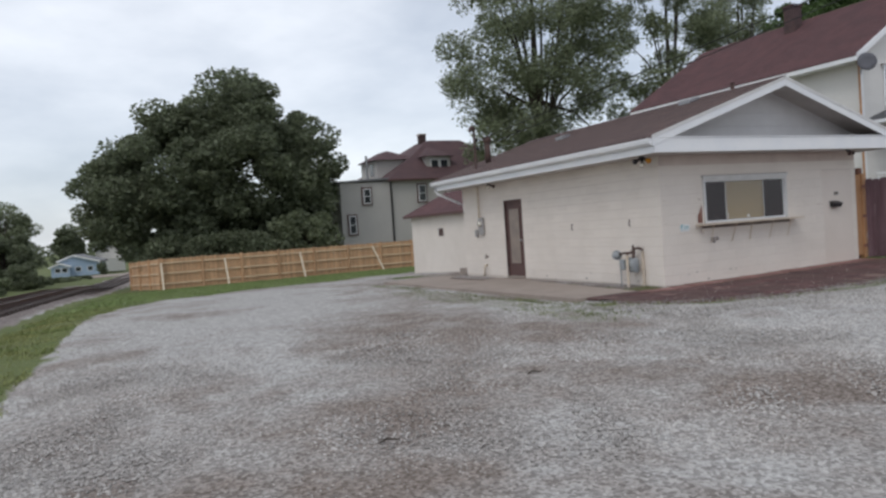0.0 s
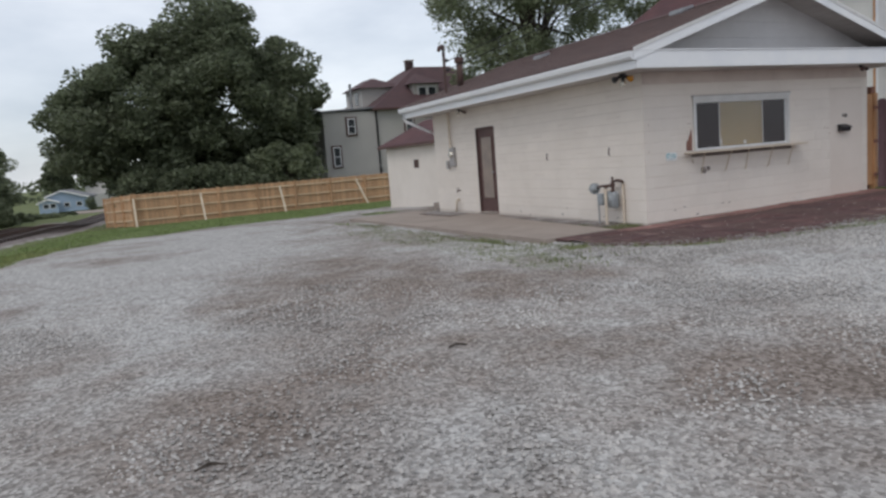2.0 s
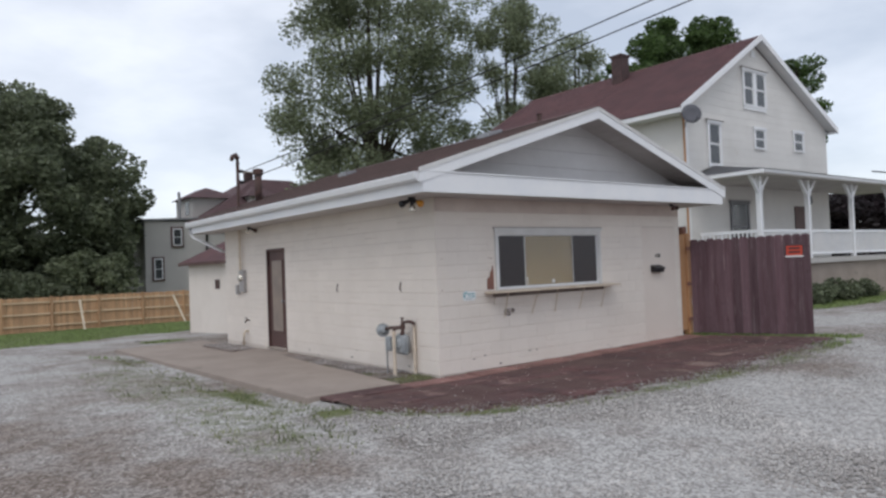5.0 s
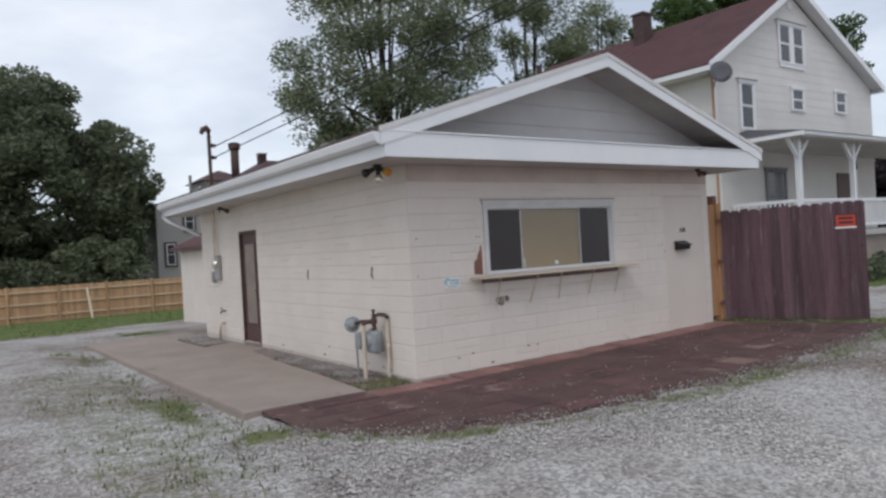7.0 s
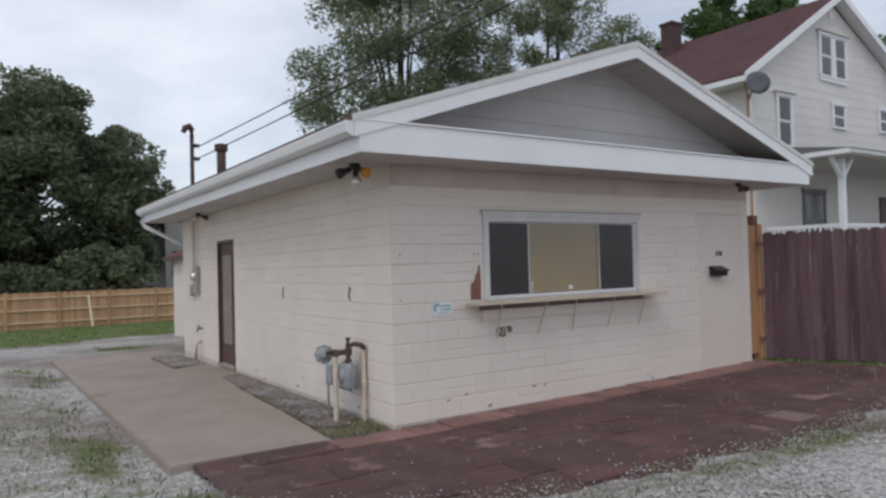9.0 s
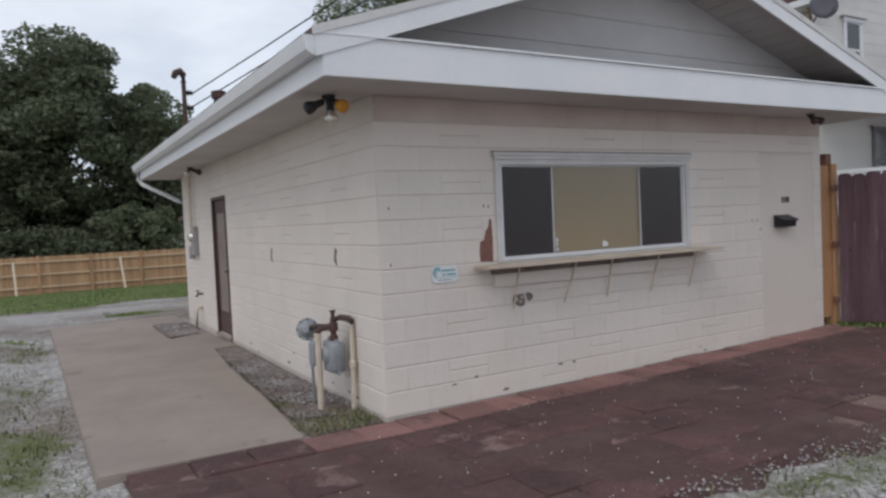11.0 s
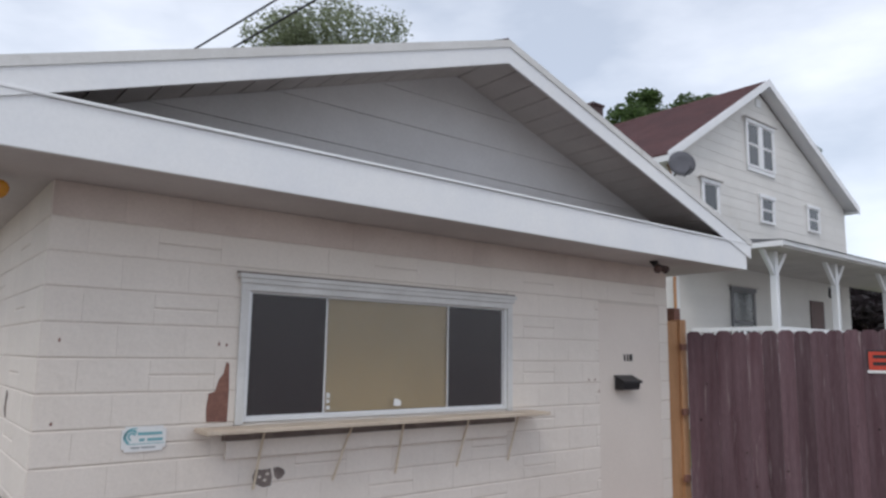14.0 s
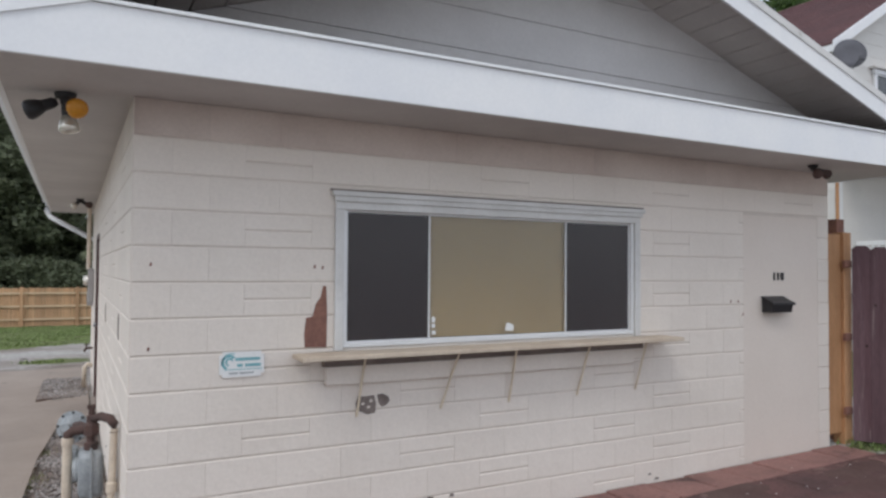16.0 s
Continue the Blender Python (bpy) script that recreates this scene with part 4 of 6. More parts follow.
def floodlight(at, heads, turn=0.0, size=1.0):
    """A round mount with lamp heads; heads: (direction, material of the bulb)."""
    SKEW[0] = 0.0
    ob = thing("floodlight", (0, 0, 0), "floodlight with amber and silver bulbs under the white soffit" if size > 1 else "small dark floodlight under the white soffit", "floodlight", "floodlights under the eaves")
    bm = B()
    lathe(bm, (0, 0, 0), (0, 0, -1), [(0, 0.055), (0.025, 0.05), (0.035, 0.028), (0.06, 0.024)], 12)
    part("mount", bm, M["black"], ob)
    for d, mat in heads:
        d = Vector(d).normalized()
        c = Vector((d.x * 0.04, d.y * 0.04, -0.045))
        bm = B()
        lathe(bm, c, d, [(0, 0.016), (0.02, 0.028), (0.07, 0.03)], 12)
        holder = part("lamp_holder", bm, M["black"], ob)
        bm = B()
        lathe(bm, c + d * 0.06, d, [(0, 0.026), (0.03, 0.04), (0.06, 0.05), (0.085, 0.052), (0.10, 0.04), (0.105, 0.01)], 14)
        part("bulb", bm, M[mat], holder, "amber bulb" if mat == "amber" else "silver reflector bulb" if mat == "bulb" else "", True)
    ob.matrix_basis = pose(*at, 0, 0, turn) @ Matrix.Diagonal((size, size, size, 1))
    SKEW[0] = 0.026
    return ob


floodlight((10.16, 11.55, 2.793), [((-0.9, 0.1, -0.4), "black"), ((0.12, 0.05, -1), "bulb"), ((0.28, -0.8, -0.4), "amber")], 0, 1.02)
floodlight((10.45, 18.1, 2.793), [((-0.5, -0.6, -0.5), "bulb"), ((0.6, -0.5, -0.3), "iron")], 0, 0.9)
floodlight((15.84, 11.13, 2.793), [((-0.4, -0.5, -0.4), "iron"), ((0.6, -0.3, -0.3), "iron")], 0, 0.8)

rnd = random.Random(21)
for i in range(7):                                    # chipped paint along the wall foot
    x, q = rnd.uniform(10.6, 15.2), ZB + rnd.choice((0.06, 0.1, 0.2, 0.21)) + rnd.uniform(-0.02, 0.02)
    w, hh = rnd.uniform(0.012, 0.035), rnd.uniform(0.006, 0.014)
    flake("paint_chip", [(x - w, q - hh), (x + w * 0.6, q - hh * 1.3), (x + w, q + hh * 0.5), (x - w * 0.3, q + hh)], Y0 - 0.0085, M["dark_patch"], "small dark chip in the cream paint")
for i in range(8):
    y, q = rnd.uniform(11.7, 16.5), ZB + rnd.choice((0.03, 0.07, 0.2, 0.21)) + rnd.uniform(-0.02, 0.02)
    w, hh = rnd.uniform(0.012, 0.036), rnd.uniform(0.006, 0.014)
    bm = B()
    prism(bm, [(X0 - 0.0085, y - w, q - hh), (X0 - 0.0085, y + w * 0.6, q - hh * 1.3), (X0 - 0.0085, y + w, q + hh * 0.5), (X0 - 0.0085, y - w * 0.3, q + hh)], (0.006, 0, 0))
    tagged(part("paint_chip", bm, M["dark_patch"]), "small dark chip in the cream paint", "patch")

# ---- things on the roof ----
def roof_z(x):
    return RZ - abs(x - RX) * SL


for x, y, w in ((13.2, 13.25, 0.34), (12.31, 17.24, 0.28)):
    vent = thing("roof_vent", (x, y, roof_z(x)), "low pale metal roof vent on brown shingles", "vent", "vents on the roof")
    bm = B()
    prism(bm, [(x - w / 2, y - 0.2, roof_z(x - w / 2)), (x + w / 2, y - 0.2, roof_z(x + w / 2)), (x + w / 2, y - 0.2, roof_z(x + w / 2) + 0.07), (x - w / 2, y - 0.2, roof_z(x - w / 2) + 0.1)], (0, 0.4, 0))
    bmesh.ops.bevel(bm, geom=bm.edges[:], offset=0.02, segments=2, affect="EDGES")
    part("hood", bm, M["galv"], vent)
stack = thing("vent_stack", (11.1, 19.5, roof_z(11.1)), "dark metal flue with a cap on the roof", "flue")
bm = B()
tube(bm, [(11.1, 19.5, roof_z(11.1) - 0.05), (11.1, 19.5, 4.17)], 0.09, 14)
part("pipe", bm, M["iron"], stack, smooth=True)
bm = B()
lathe(bm, (11.1, 19.5, 4.14), (0, 0, 1), [(0, 0.10), (0.02, 0.13), (0.14, 0.13), (0.16, 0.06)], 14)
part("cap", bm, M["iron"], stack)
ridge_pipe = thing("ridge_pipe", (13.5, 12.2, RZ), "small rusty vent pipe at the roof ridge", "pipe")
bm = B()
tube(bm, [(13.5, 12.2, RZ - 0.02), (13.5, 12.2, RZ + 0.14), (13.5, 12.2, RZ + 0.15)], [0.05, 0.045, 0.065], 10)
part("pipe", bm, M["iron"], ridge_pipe)
mast = thing("service_mast", (10.42, 19.0, 3.1), "dark service mast with a weatherhead and insulators", "mast")
bm = B()
tube(bm, [(10.42, 19.05, roof_z(10.42) - 0.05), (10.42, 19.05, 4.35)], 0.038, 10)
part("pipe", bm, M["iron"], mast)
bm = B()
tube(bm, [(10.42, 19.05, 4.32), (10.42, 19.05, 4.45), (10.37, 19.03, 4.50), (10.29, 19.0, 4.46), (10.25, 18.98, 4.38)], [0.05, 0.06, 0.065, 0.06, 0.045], 10)
part("weatherhead", bm, M["iron"], mast, smooth=True)
for q in (3.9, 4.15):
    bm = B()
    lathe(bm, (10.45, 19.07, q), (1, 0, 0), [(0, 0.03), (0.05, 0.05), (0.07, 0.02), (0.09, 0.045), (0.12, 0.02)], 8)
    part("insulator", bm, M["black"], mast)


def cable(name, a, c, sag, r, label):
    bm = B()
    a, c = Vector(a), Vector(c)
    tube(bm, [a.lerp(c, i / 14) - Vector((0, 0, sag * 4 * (i / 14) * (1 - i / 14))) for i in range(15)], r, 5)
    return tagged(part(name, bm, M["black"]), label, "cable")


for q, end in ((4.15, (19.6, -11.0, 10.0)), (3.93, (19.6, -11.0, 9.7))):
    cable("service_cable", (10.57, 19.07, q), end, 0.35, 0.011, "black service cable running over the roof to the street")

# ---- rear wing ----
lean = thing("rear_wing", (13, 24, 0.0), "low cream rear wing with a red shingle roof", "shed")
bm = B()
box(bm, 12.0, 15.9, Y1 + 0.002, 28.1, -0.3, 2.2)
part("wall", bm, M["wall"], lean)
bm = stepped_slope(B(), (11.75, 2.2), (13.85, 3.15), RY1 + 0.01, 28.4, 14, 0.05)
part("roof", bm, M["red_shingle"], lean)
bm = B()
prism(bm, [(12.0, Y1 + 0.01, 2.2), (13.84, Y1 + 0.01, 3.07), (15.9, Y1 + 0.01, 2.2)], (0, 7.9, 0))
part("gable", bm, M["wall"], lean)
bm = B()
box(bm, 11.73, 11.752, RY1 + 0.01, 28.4, 2.10, 2.2)
part("fascia", bm, M["door"], lean)
bm = B()
box(bm, 11.985, 12.0, 25.0, 25.4, 1.33, 1.62)
part("vent", bm, M["iron"], lean, "small dark wall vent")
bm = B()
box(bm, 11.2, 11.97, 20.9, 22.2, -0.05, 0.24, 0.02)
tagged(part("step", bm, M["concrete"]), "rough concrete step beside the rear wing", "step")
SKEW[0] = 0.0

# ---- paving ----
bm = B()
prism(bm, [(8.35, 11.46, 0.02), (9.79, 11.45, 0.02), (9.92, 12.8, 0.02), (10.04, 14.6, 0.02), (10.22, 16.2, 0.02), (10.56, 16.3, 0.02), (10.66, 20.3, 0.02), (10.7, 21.9, 0.02), (8.46, 21.6, 0.02)], (0, 0, 0.155))
for vtx in bm.verts:
    vtx.co.z -= 0.018 * max(0.0, vtx.co.y - 16)
bmesh.ops.bevel(bm, geom=[e for e in bm.edges], offset=0.012, segments=2, affect="EDGES")
tagged(part("concrete_pad", bm, M["concrete"]), "grey concrete walk along the side wall", "pavement", kind="structure")
bm = B()
prism(bm, [(9.86, 11.5, 0.10), (10.48, 11.5, 0.10), (10.58, 16.25, 0.10), (10.26, 16.25, 0.10), (10.02, 13.4, 0.10)], (0, 0, 0.06))
soil_strip = part("soil_strip", bm, M["soil"])
tagged(soil_strip, "bare brown soil and rubble strip at the wall foot", "soil", kind="structure")

bm = B()
prism(bm, [(x, y, 0.115 - 0.018 * (y - 16)) for x, y in ((9.98, 18.05), (10.56, 18.3), (10.62, 20.2), (10.05, 20.15))], (0, 0, 0.066))
tagged(part("soil_patch", bm, M["soil"]), "bare soil and rubble beside the drain pipe", "soil", kind="structure")

# ---- gate and posts beside the building ----
GA, GB = Vector((16.85, 11.42, 0)), Vector((17.78, 9.50, 0))
gate = thing("wooden_gate", (17.3, 10.5, 0.2), "weathered purple-brown board gate standing open", "gate")
along_gate = (GB - GA).normalized()
gate_face = Vector((along_gate.y, -along_gate.x, 0))
if gate_face.x > 0:
    gate_face = -gate_face
length = (GB - GA).length
boards = 14
for i in range(boards):
    w = length / boards
    u0, u1 = i * w + 0.0006, (i + 1) * w - 0.0006
    rnd = random.Random(i)
    top = 2.12 + 0.035 * i / boards + rnd.uniform(-0.012, 0.012)
    bot = 0.27 - 0.01 * i / boards + rnd.uniform(-0.012, 0.02)
    o = gate_face * (0.02 + rnd.uniform(0, 0.006))
    bm = B()
    pts = [(u0, bot), (u1, bot), (u1, top - 0.03), (u1 - 0.035, top), (u0 + 0.035, top), (u0, top - 0.03)]
    prism(bm, [GA + along_gate * u + o + Vector((0, 0, q)) for u, q in pts], gate_face * -0.018)
    board = part("board", bm, M["gate"], gate)
    for j in range(rnd.choice((0, 1, 1, 2))):
        ku, kq, kr = rnd.uniform(u0 + 0.03, u1 - 0.03), rnd.uniform(0.5, 1.9), rnd.uniform(0.007, 0.014)
        bm = B()
        lathe(bm, GA + along_gate * ku + o + Vector((0, 0, kq)), gate_face, [(-0.001, kr * 0.2), (0.0015, kr), (0.003, kr * 0.6)], 8)
        part("knot", bm, M["knot"], board)
for q in (0.5, 1.2, 1.9):
    bm = B()
    prism(bm, [GA + Vector((0, 0, q)), GB + Vector((0, 0, q)), GB + Vector((0, 0, q + 0.09)), GA + Vector((0, 0, q + 0.09))], gate_face * -0.038)
    part("rail", bm, M["gate"], gate)
for q in (0.52, 1.22, 1.92):
    part("hinge", box(B(), 16.77, 16.87, 11.435, 11.468, q, q + 0.07, 0.004), M["patch"], gate, "rusty brown hinge")
notice = thing("notice_sign", (17.6, 9.8, 1.8), "small red and black notice sign on the gate", "sign")
o = gate_face * 0.03
u0, u1 = length - 0.42, length - 0.12


def on_gate(u, q, out=0.0):
    return GA + along_gate * u + o + gate_face * out + Vector((0, 0, q))


bm = B()
prism(bm, [on_gate(u0, 1.72), on_gate(u1, 1.72), on_gate(u1, 1.94), on_gate(u0, 1.94)], gate_face * 0.003)
part("plate", bm, M["black"], notice)
bm = B()
prism(bm, [on_gate(u0 + 0.015, 1.745, 0.004), on_gate(u1 - 0.015, 1.745, 0.004), on_gate(u1 - 0.015, 1.925, 0.004), on_gate(u0 + 0.015, 1.925, 0.004)], gate_face * 0.001)
part("red_field", bm, M["red_sign"], notice)
for q in (1.86, 1.79):
    bm = B()
    prism(bm, [on_gate(u0 + 0.05, q, 0.006), on_gate(u1 - 0.05, q, 0.006), on_gate(u1 - 0.05, q + 0.035, 0.006), on_gate(u0 + 0.05, q + 0.035, 0.006)], gate_face * 0.001)
    part("text_bar", bm, M["black"], notice)
bm = B()
prism(bm, [on_gate(u0, 1.715, 0.004), on_gate(u1, 1.715, 0.004), on_gate(u1, 1.742, 0.004), on_gate(u0, 1.742, 0.004)], gate_face * 0.001)
part("white_strip", bm, M["white"], notice)
bm = B()
box(bm, 16.56, 16.80, 11.50, 11.535, 0.34, 2.24, 0.006)
tagged(part("cedar_board", bm, M["cedar_post"]), "orange-stained upright board between wall and gate", "board")
bm = B()
box(bm, 16.80, 16.92, 11.47, 11.59, 0.1, 2.26, 0.008)
tagged(part("gate_post", bm, M["cedar_post"]), "orange-stained square gate post", "post")
bm = B()
box(bm, 16.90, 17.02, 11.60, 11.72, 0.1, 2.40, 0.008)
tagged(part("fence_post", bm, M["patch"]), "brown square fence post behind the gate", "post")

# ---- far cedar fence ----
FENCE_Y, FTOP = 47.3, 1.86
fence = thing("cedar_fence", (12, FENCE_Y, -1.0), "new cedar board fence with visible rails and props", "fence")


picket = bpy.data.meshes.new("picket")
bm = B()
prism(bm, [(-0.066, 0, 0), (0.066, 0, 0), (0.066, 0, FTOP - 0.03), (0.045, 0, FTOP), (-0.045, 0, FTOP), (-0.066, 0, FTOP - 0.03)], (0, 0.02, 0))
bmesh.ops.recalc_face_normals(bm, faces=bm.faces)
bm.to_mesh(picket)
bm.free()
picket.materials.append(M["cedar"])


def fence_run(p, q, n):
    p, q = Vector(p), Vector(q)
    d = (q - p) / n
    for i in range(n + 1):
        c = p + d * i
        g = GZ(c.x, c.y)
        bm = B()
        box(bm, c.x - 0.06, c.x + 0.06, c.y - 0.06, c.y + 0.06, g - 0.2, g + FTOP + 0.07)
        part("post", bm, M["cedar"], fence)
        if i == n:
            break
        rnd = random.Random(i)
        side = Vector((-d.y, d.x, 0)).normalized()
        m = 17
        for k in range(m):
            e = c + d * ((k + 0.5) / m) + side * 0.07
            pk = new("picket", picket)
            pk.parent = fence
            pk.location = Vector((e.x, e.y, GZ(e.x, e.y) + 0.03 + rnd.uniform(-0.015, 0.015))) - ORIGIN[fence.name]
            pk.rotation_euler = (0, rnd.uniform(-0.006, 0.006), math.atan2(d.y, d.x))
        for q2 in (0.32, 0.95, 1.58):
            bm = B()
            a, b2 = c + Vector((0, 0, g + q2)), c + d + Vector((0, 0, GZ(c.x + d.x, c.y + d.y) + q2))
            prism(bm, [a, b2, b2 + Vector((0, 0, 0.09)), a + Vector((0, 0, 0.09))], side * 0.045)
            part("rail", bm, M["cedar_rail"], fence)


fence_run((4.15, FENCE_Y, 0), (25.75, FENCE_Y + 0.4, 0), 9)
fence_run((2.7, 54.0, 0), (4.05, FENCE_Y + 0.2, 0), 3)
for x, lean_x in ((4.12, 0.0), (7.88, 0.06), (12.7, 0.1), (17.8, 0.5)):
    bm = B()
    g = GZ(x, FENCE_Y - 0.6)
    prism(bm, [(x + lean_x - 0.05, FENCE_Y - 0.75, g - 0.05), (x + lean_x + 0.05, FENCE_Y - 0.75, g - 0.05), (x + 0.05, FENCE_Y - 0.08, g + 1.62), (x - 0.05, FENCE_Y - 0.08, g + 1.62)], (0, -0.05, 0.02))
    part("prop", bm, M["pale_prop"], fence, "pale wooden prop")


# ---- house windows ----
def sash_window(parent, x, y, z, w, h, mat="trim", double=1, depth=0.05):
    """A double-hung window on a wall that faces -y; x, z: its lower left corner."""
    win = part("window", box(B(), x - 0.09, x + w + 0.09, y - depth, y, z - 0.04, z), M[mat], parent)
    bm = B()
    box(bm, x - 0.09, x, y - depth, y, z, z + h)
    box(bm, x + w, x + w + 0.09, y - depth, y, z, z + h)
    box(bm, x - 0.13, x + w + 0.13, y - depth - 0.02, y, z + h, z + h + 0.1)
    part("casing", bm, M[mat], win)
    n = double
    for i in range(n):
        a, c = x + w * i / n + (0.11 if i else 0), x + w * (i + 1) / n - (0.11 if i < n - 1 else 0)
        bm = B()
        for q0, q1, dy in ((z, z + h / 2, 0.0), (z + h / 2, z + h, -0.012)):
            f = 0.032
            box(bm, a, c, y - 0.025 + dy, y - 0.002, q0, q0 + f)
            box(bm, a, c, y - 0.025 + dy, y - 0.002, q1 - f, q1)
            box(bm, a, a + f, y - 0.024 + dy, y - 0.002, q0 + f, q1 - f)
            box(bm, c - f, c, y - 0.024 + dy, y - 0.002, q0 + f, q1 - f)
        part("sash", bm, M[mat], win)
        part("pane", box(B(), a + 0.04, c - 0.04, y - 0.018, y - 0.003, z + 0.04, z + h / 2 - 0.02), M["far_glass"], win)
        part("pane", box(B(), a + 0.04, c - 0.04, y - 0.028, y - 0.013, z + h / 2 + 0.02, z + h - 0.04), M["far_glass"], win)
    if h > 1.0:
        part("apron", box(B(), x - 0.06, x + w + 0.06, y - depth * 0.6, y, z - 0.16, z - 0.042), M[mat], win)
        part("drip_cap", box(B(), x - 0.2, x + w + 0.2, y - depth - 0.07, y, z + h + 0.102, z + h + 0.135), M["soffit"], win)
    if n > 1:
        part("mullion", box(B(), x + w / 2 - 0.11, x + w / 2 + 0.11, y - depth, y, z, z + h), M[mat], win)
    return win


# ---- white neighbour house: gable front at y 16.4 ----
HX0, HX1, HY, HY1, HEZ, HRX, HRZ = 24.45, 34.3, 16.4, 27.0, 6.5, 28.85, 9.57
house = thing("white_house", (HRX, 20, 0.3), "two-storey white house with a dark red roof and a front porch", "house")
EAVES = ((1, 23.8, HEZ), (-1, 34.55, HEZ + 0.22))
slope, slope_far = (HRZ - HEZ) / (HRX - 23.8), (HRZ - HEZ - 0.22) / (34.55 - HRX)
bm = B()
prism(bm, [(HX0, HY + 0.01, 0), (HX1, HY + 0.01, 0), (HX1, HY + 0.01, HEZ + 0.22), (HRX, HY + 0.01, HRZ - 0.2), (HX0, HY + 0.01, HEZ + 0.2)], (0, HY1 - HY, 0))
shell = part("wall", bm, M["siding"], house)
z, k = 0.9, 0
while z < HRZ - 0.35:                                     # lapped siding on the gable front
    z1 = z + 0.27
    lim = lambda q: (HX0, HX1) if q < HEZ + 0.2 else (max(HX0, HRX - (HRZ - 0.22 - q) / slope), min(HX1, HRX + (HRZ - 0.22 - q) / slope_far))
    (a0, a1), (c0, c1) = lim(z), lim(z1)
    if a1 - a0 > 0.1:
        bm = B()
        prism(bm, [(a0, HY - 0.010, z), (a1, HY - 0.010, z), (max(c1, HRX + 0.02), HY - 0.004, z1), (min(c0, HRX - 0.02), HY - 0.004, z1)], (0, 0.02, 0))
        part("siding_board", bm, M["siding"], shell)
    z = z1
z = 0.9
while z < HEZ + 0.1:                                      # and on the long side
    bm = B()
    prism(bm, [(HX0 - 0.014, HY, z), (HX0 - 0.004, HY, z + 0.27), (HX0, HY, z + 0.27), (HX0, HY, z)], (0, HY1 - HY, 0))
    part("siding_board", bm, M["siding"], shell)
    z += 0.27
for s, ex, ez in EAVES:
    bm = stepped_slope(B(), (ex, ez), (HRX, HRZ), HY - 0.36, HY1 + 0.38, 30, 0.04, 0.02)
    part("roof", bm, M["red_shingle"], house, "dark red shingle slope")
    bm = B()
    prism(bm, [(ex - 0.03 * s, HY - 0.39, ez + 0.03), (HRX, HY - 0.39, HRZ + 0.02), (HRX, HY - 0.39, HRZ - 0.19), (ex - 0.03 * s, HY - 0.39, ez - 0.2)], (0, 0.03, 0))
    part("barge_board", bm, M["trim"], house)
    bm = B()
    prism(bm, [(ex + 0.02 * s, HY - 0.35, ez - 0.12), (HRX, HY - 0.35, HRZ - 0.12), (HRX, HY - 0.35, HRZ - 0.08), (ex + 0.02 * s, HY - 0.35, ez - 0.08)], (0, 0.36, 0))
    part("verge_soffit", bm, M["trim"], house)
    bm = B()
    x0, x1 = sorted((ex, ex + 0.05 * s))
    box(bm, x0, x1, HY - 0.34, HY1 + 0.3, ez - 0.18, ez - 0.03)
    x0, x1 = sorted((ex + 0.05 * s, (HX0 if s > 0 else HX1)))
    box(bm, x0, x1, HY - 0.34, HY1 + 0.3, ez - 0.17, ez - 0.14)
    part("eave_box", bm, M["trim"], house)
sash_window(house, 28.13, HY - 0.02, 7.08, 1.4, 1.2, double=2)
part("vent", box(B(), 28.72, 28.98, HY - 0.04, HY, 8.86, 9.1), M["trim"], house)
sash_window(house, 25.79, HY - 0.02, 4.84, 0.62, 1.36)
sash_window(house, 28.74, HY - 0.02, 5.58, 0.62, 0.66)
sash_window(house, 31.6, HY - 0.02, 5.68, 0.64, 0.68)
sash_window(house, 26.98, HY - 0.02, 2.0, 1.0, 1.56, "far_roof")
part("door", box(B(), 31.4, 32.25, HY - 0.05, HY, 1.55, 3.56), M["door"], house, "dark front door")
part("corner_board", box(B(), HX0 - 0.03, HX0 + 0.12, HY - 0.035, HY - 0.002, 0.3, HEZ), M["trim"], house)
bm = B()
tube(bm, [(24.1, HY - 0.12, 6.36), (24.3, HY - 0.08, 6.15), (24.36, HY - 0.06, 0.5)], 0.036, 8)
part("downspout", bm, M["cedar_post"], house, "brown downspout")
chimney = part("chimney", box(B(), 27.74, 28.26, 21.3, 21.8, 8.0, 10.02, 0.03), M["brick"], house, "dark brick chimney")
part("chimney_cap", box(B(), 27.70, 28.30, 21.26, 21.84, 10.0, 10.1, 0.02), M["brick"], chimney)
dish = thing("satellite_dish", (24.3, 16.2, 6.2), "dark grey satellite dish on the house corner", "dish")
bm = B()
lathe(bm, (23.95, 15.82, 6.2), (-0.62, -0.76, 0.2), [(0.0, 0.04), (0.02, 0.17), (0.055, 0.31), (0.065, 0.31), (0.035, 0.17), (0.015, 0.02)], 20)
part("reflector", bm, M["dish"], dish, smooth=True)
bm = B()
tube(bm, [(23.97, 15.85, 6.18), (24.2, 16.2, 6.0), (24.5, 16.4, 5.95)], 0.03, 6)
part("mount", bm, M["galv"], dish)
bm = B()
tube(bm, [(23.97, 15.76, 5.92), (23.65, 15.4, 5.98)], 0.015, 6)
box(bm, 23.61, 23.69, 15.34, 15.42, 5.95, 6.03)
part("feed_arm", bm, M["dish"], dish)

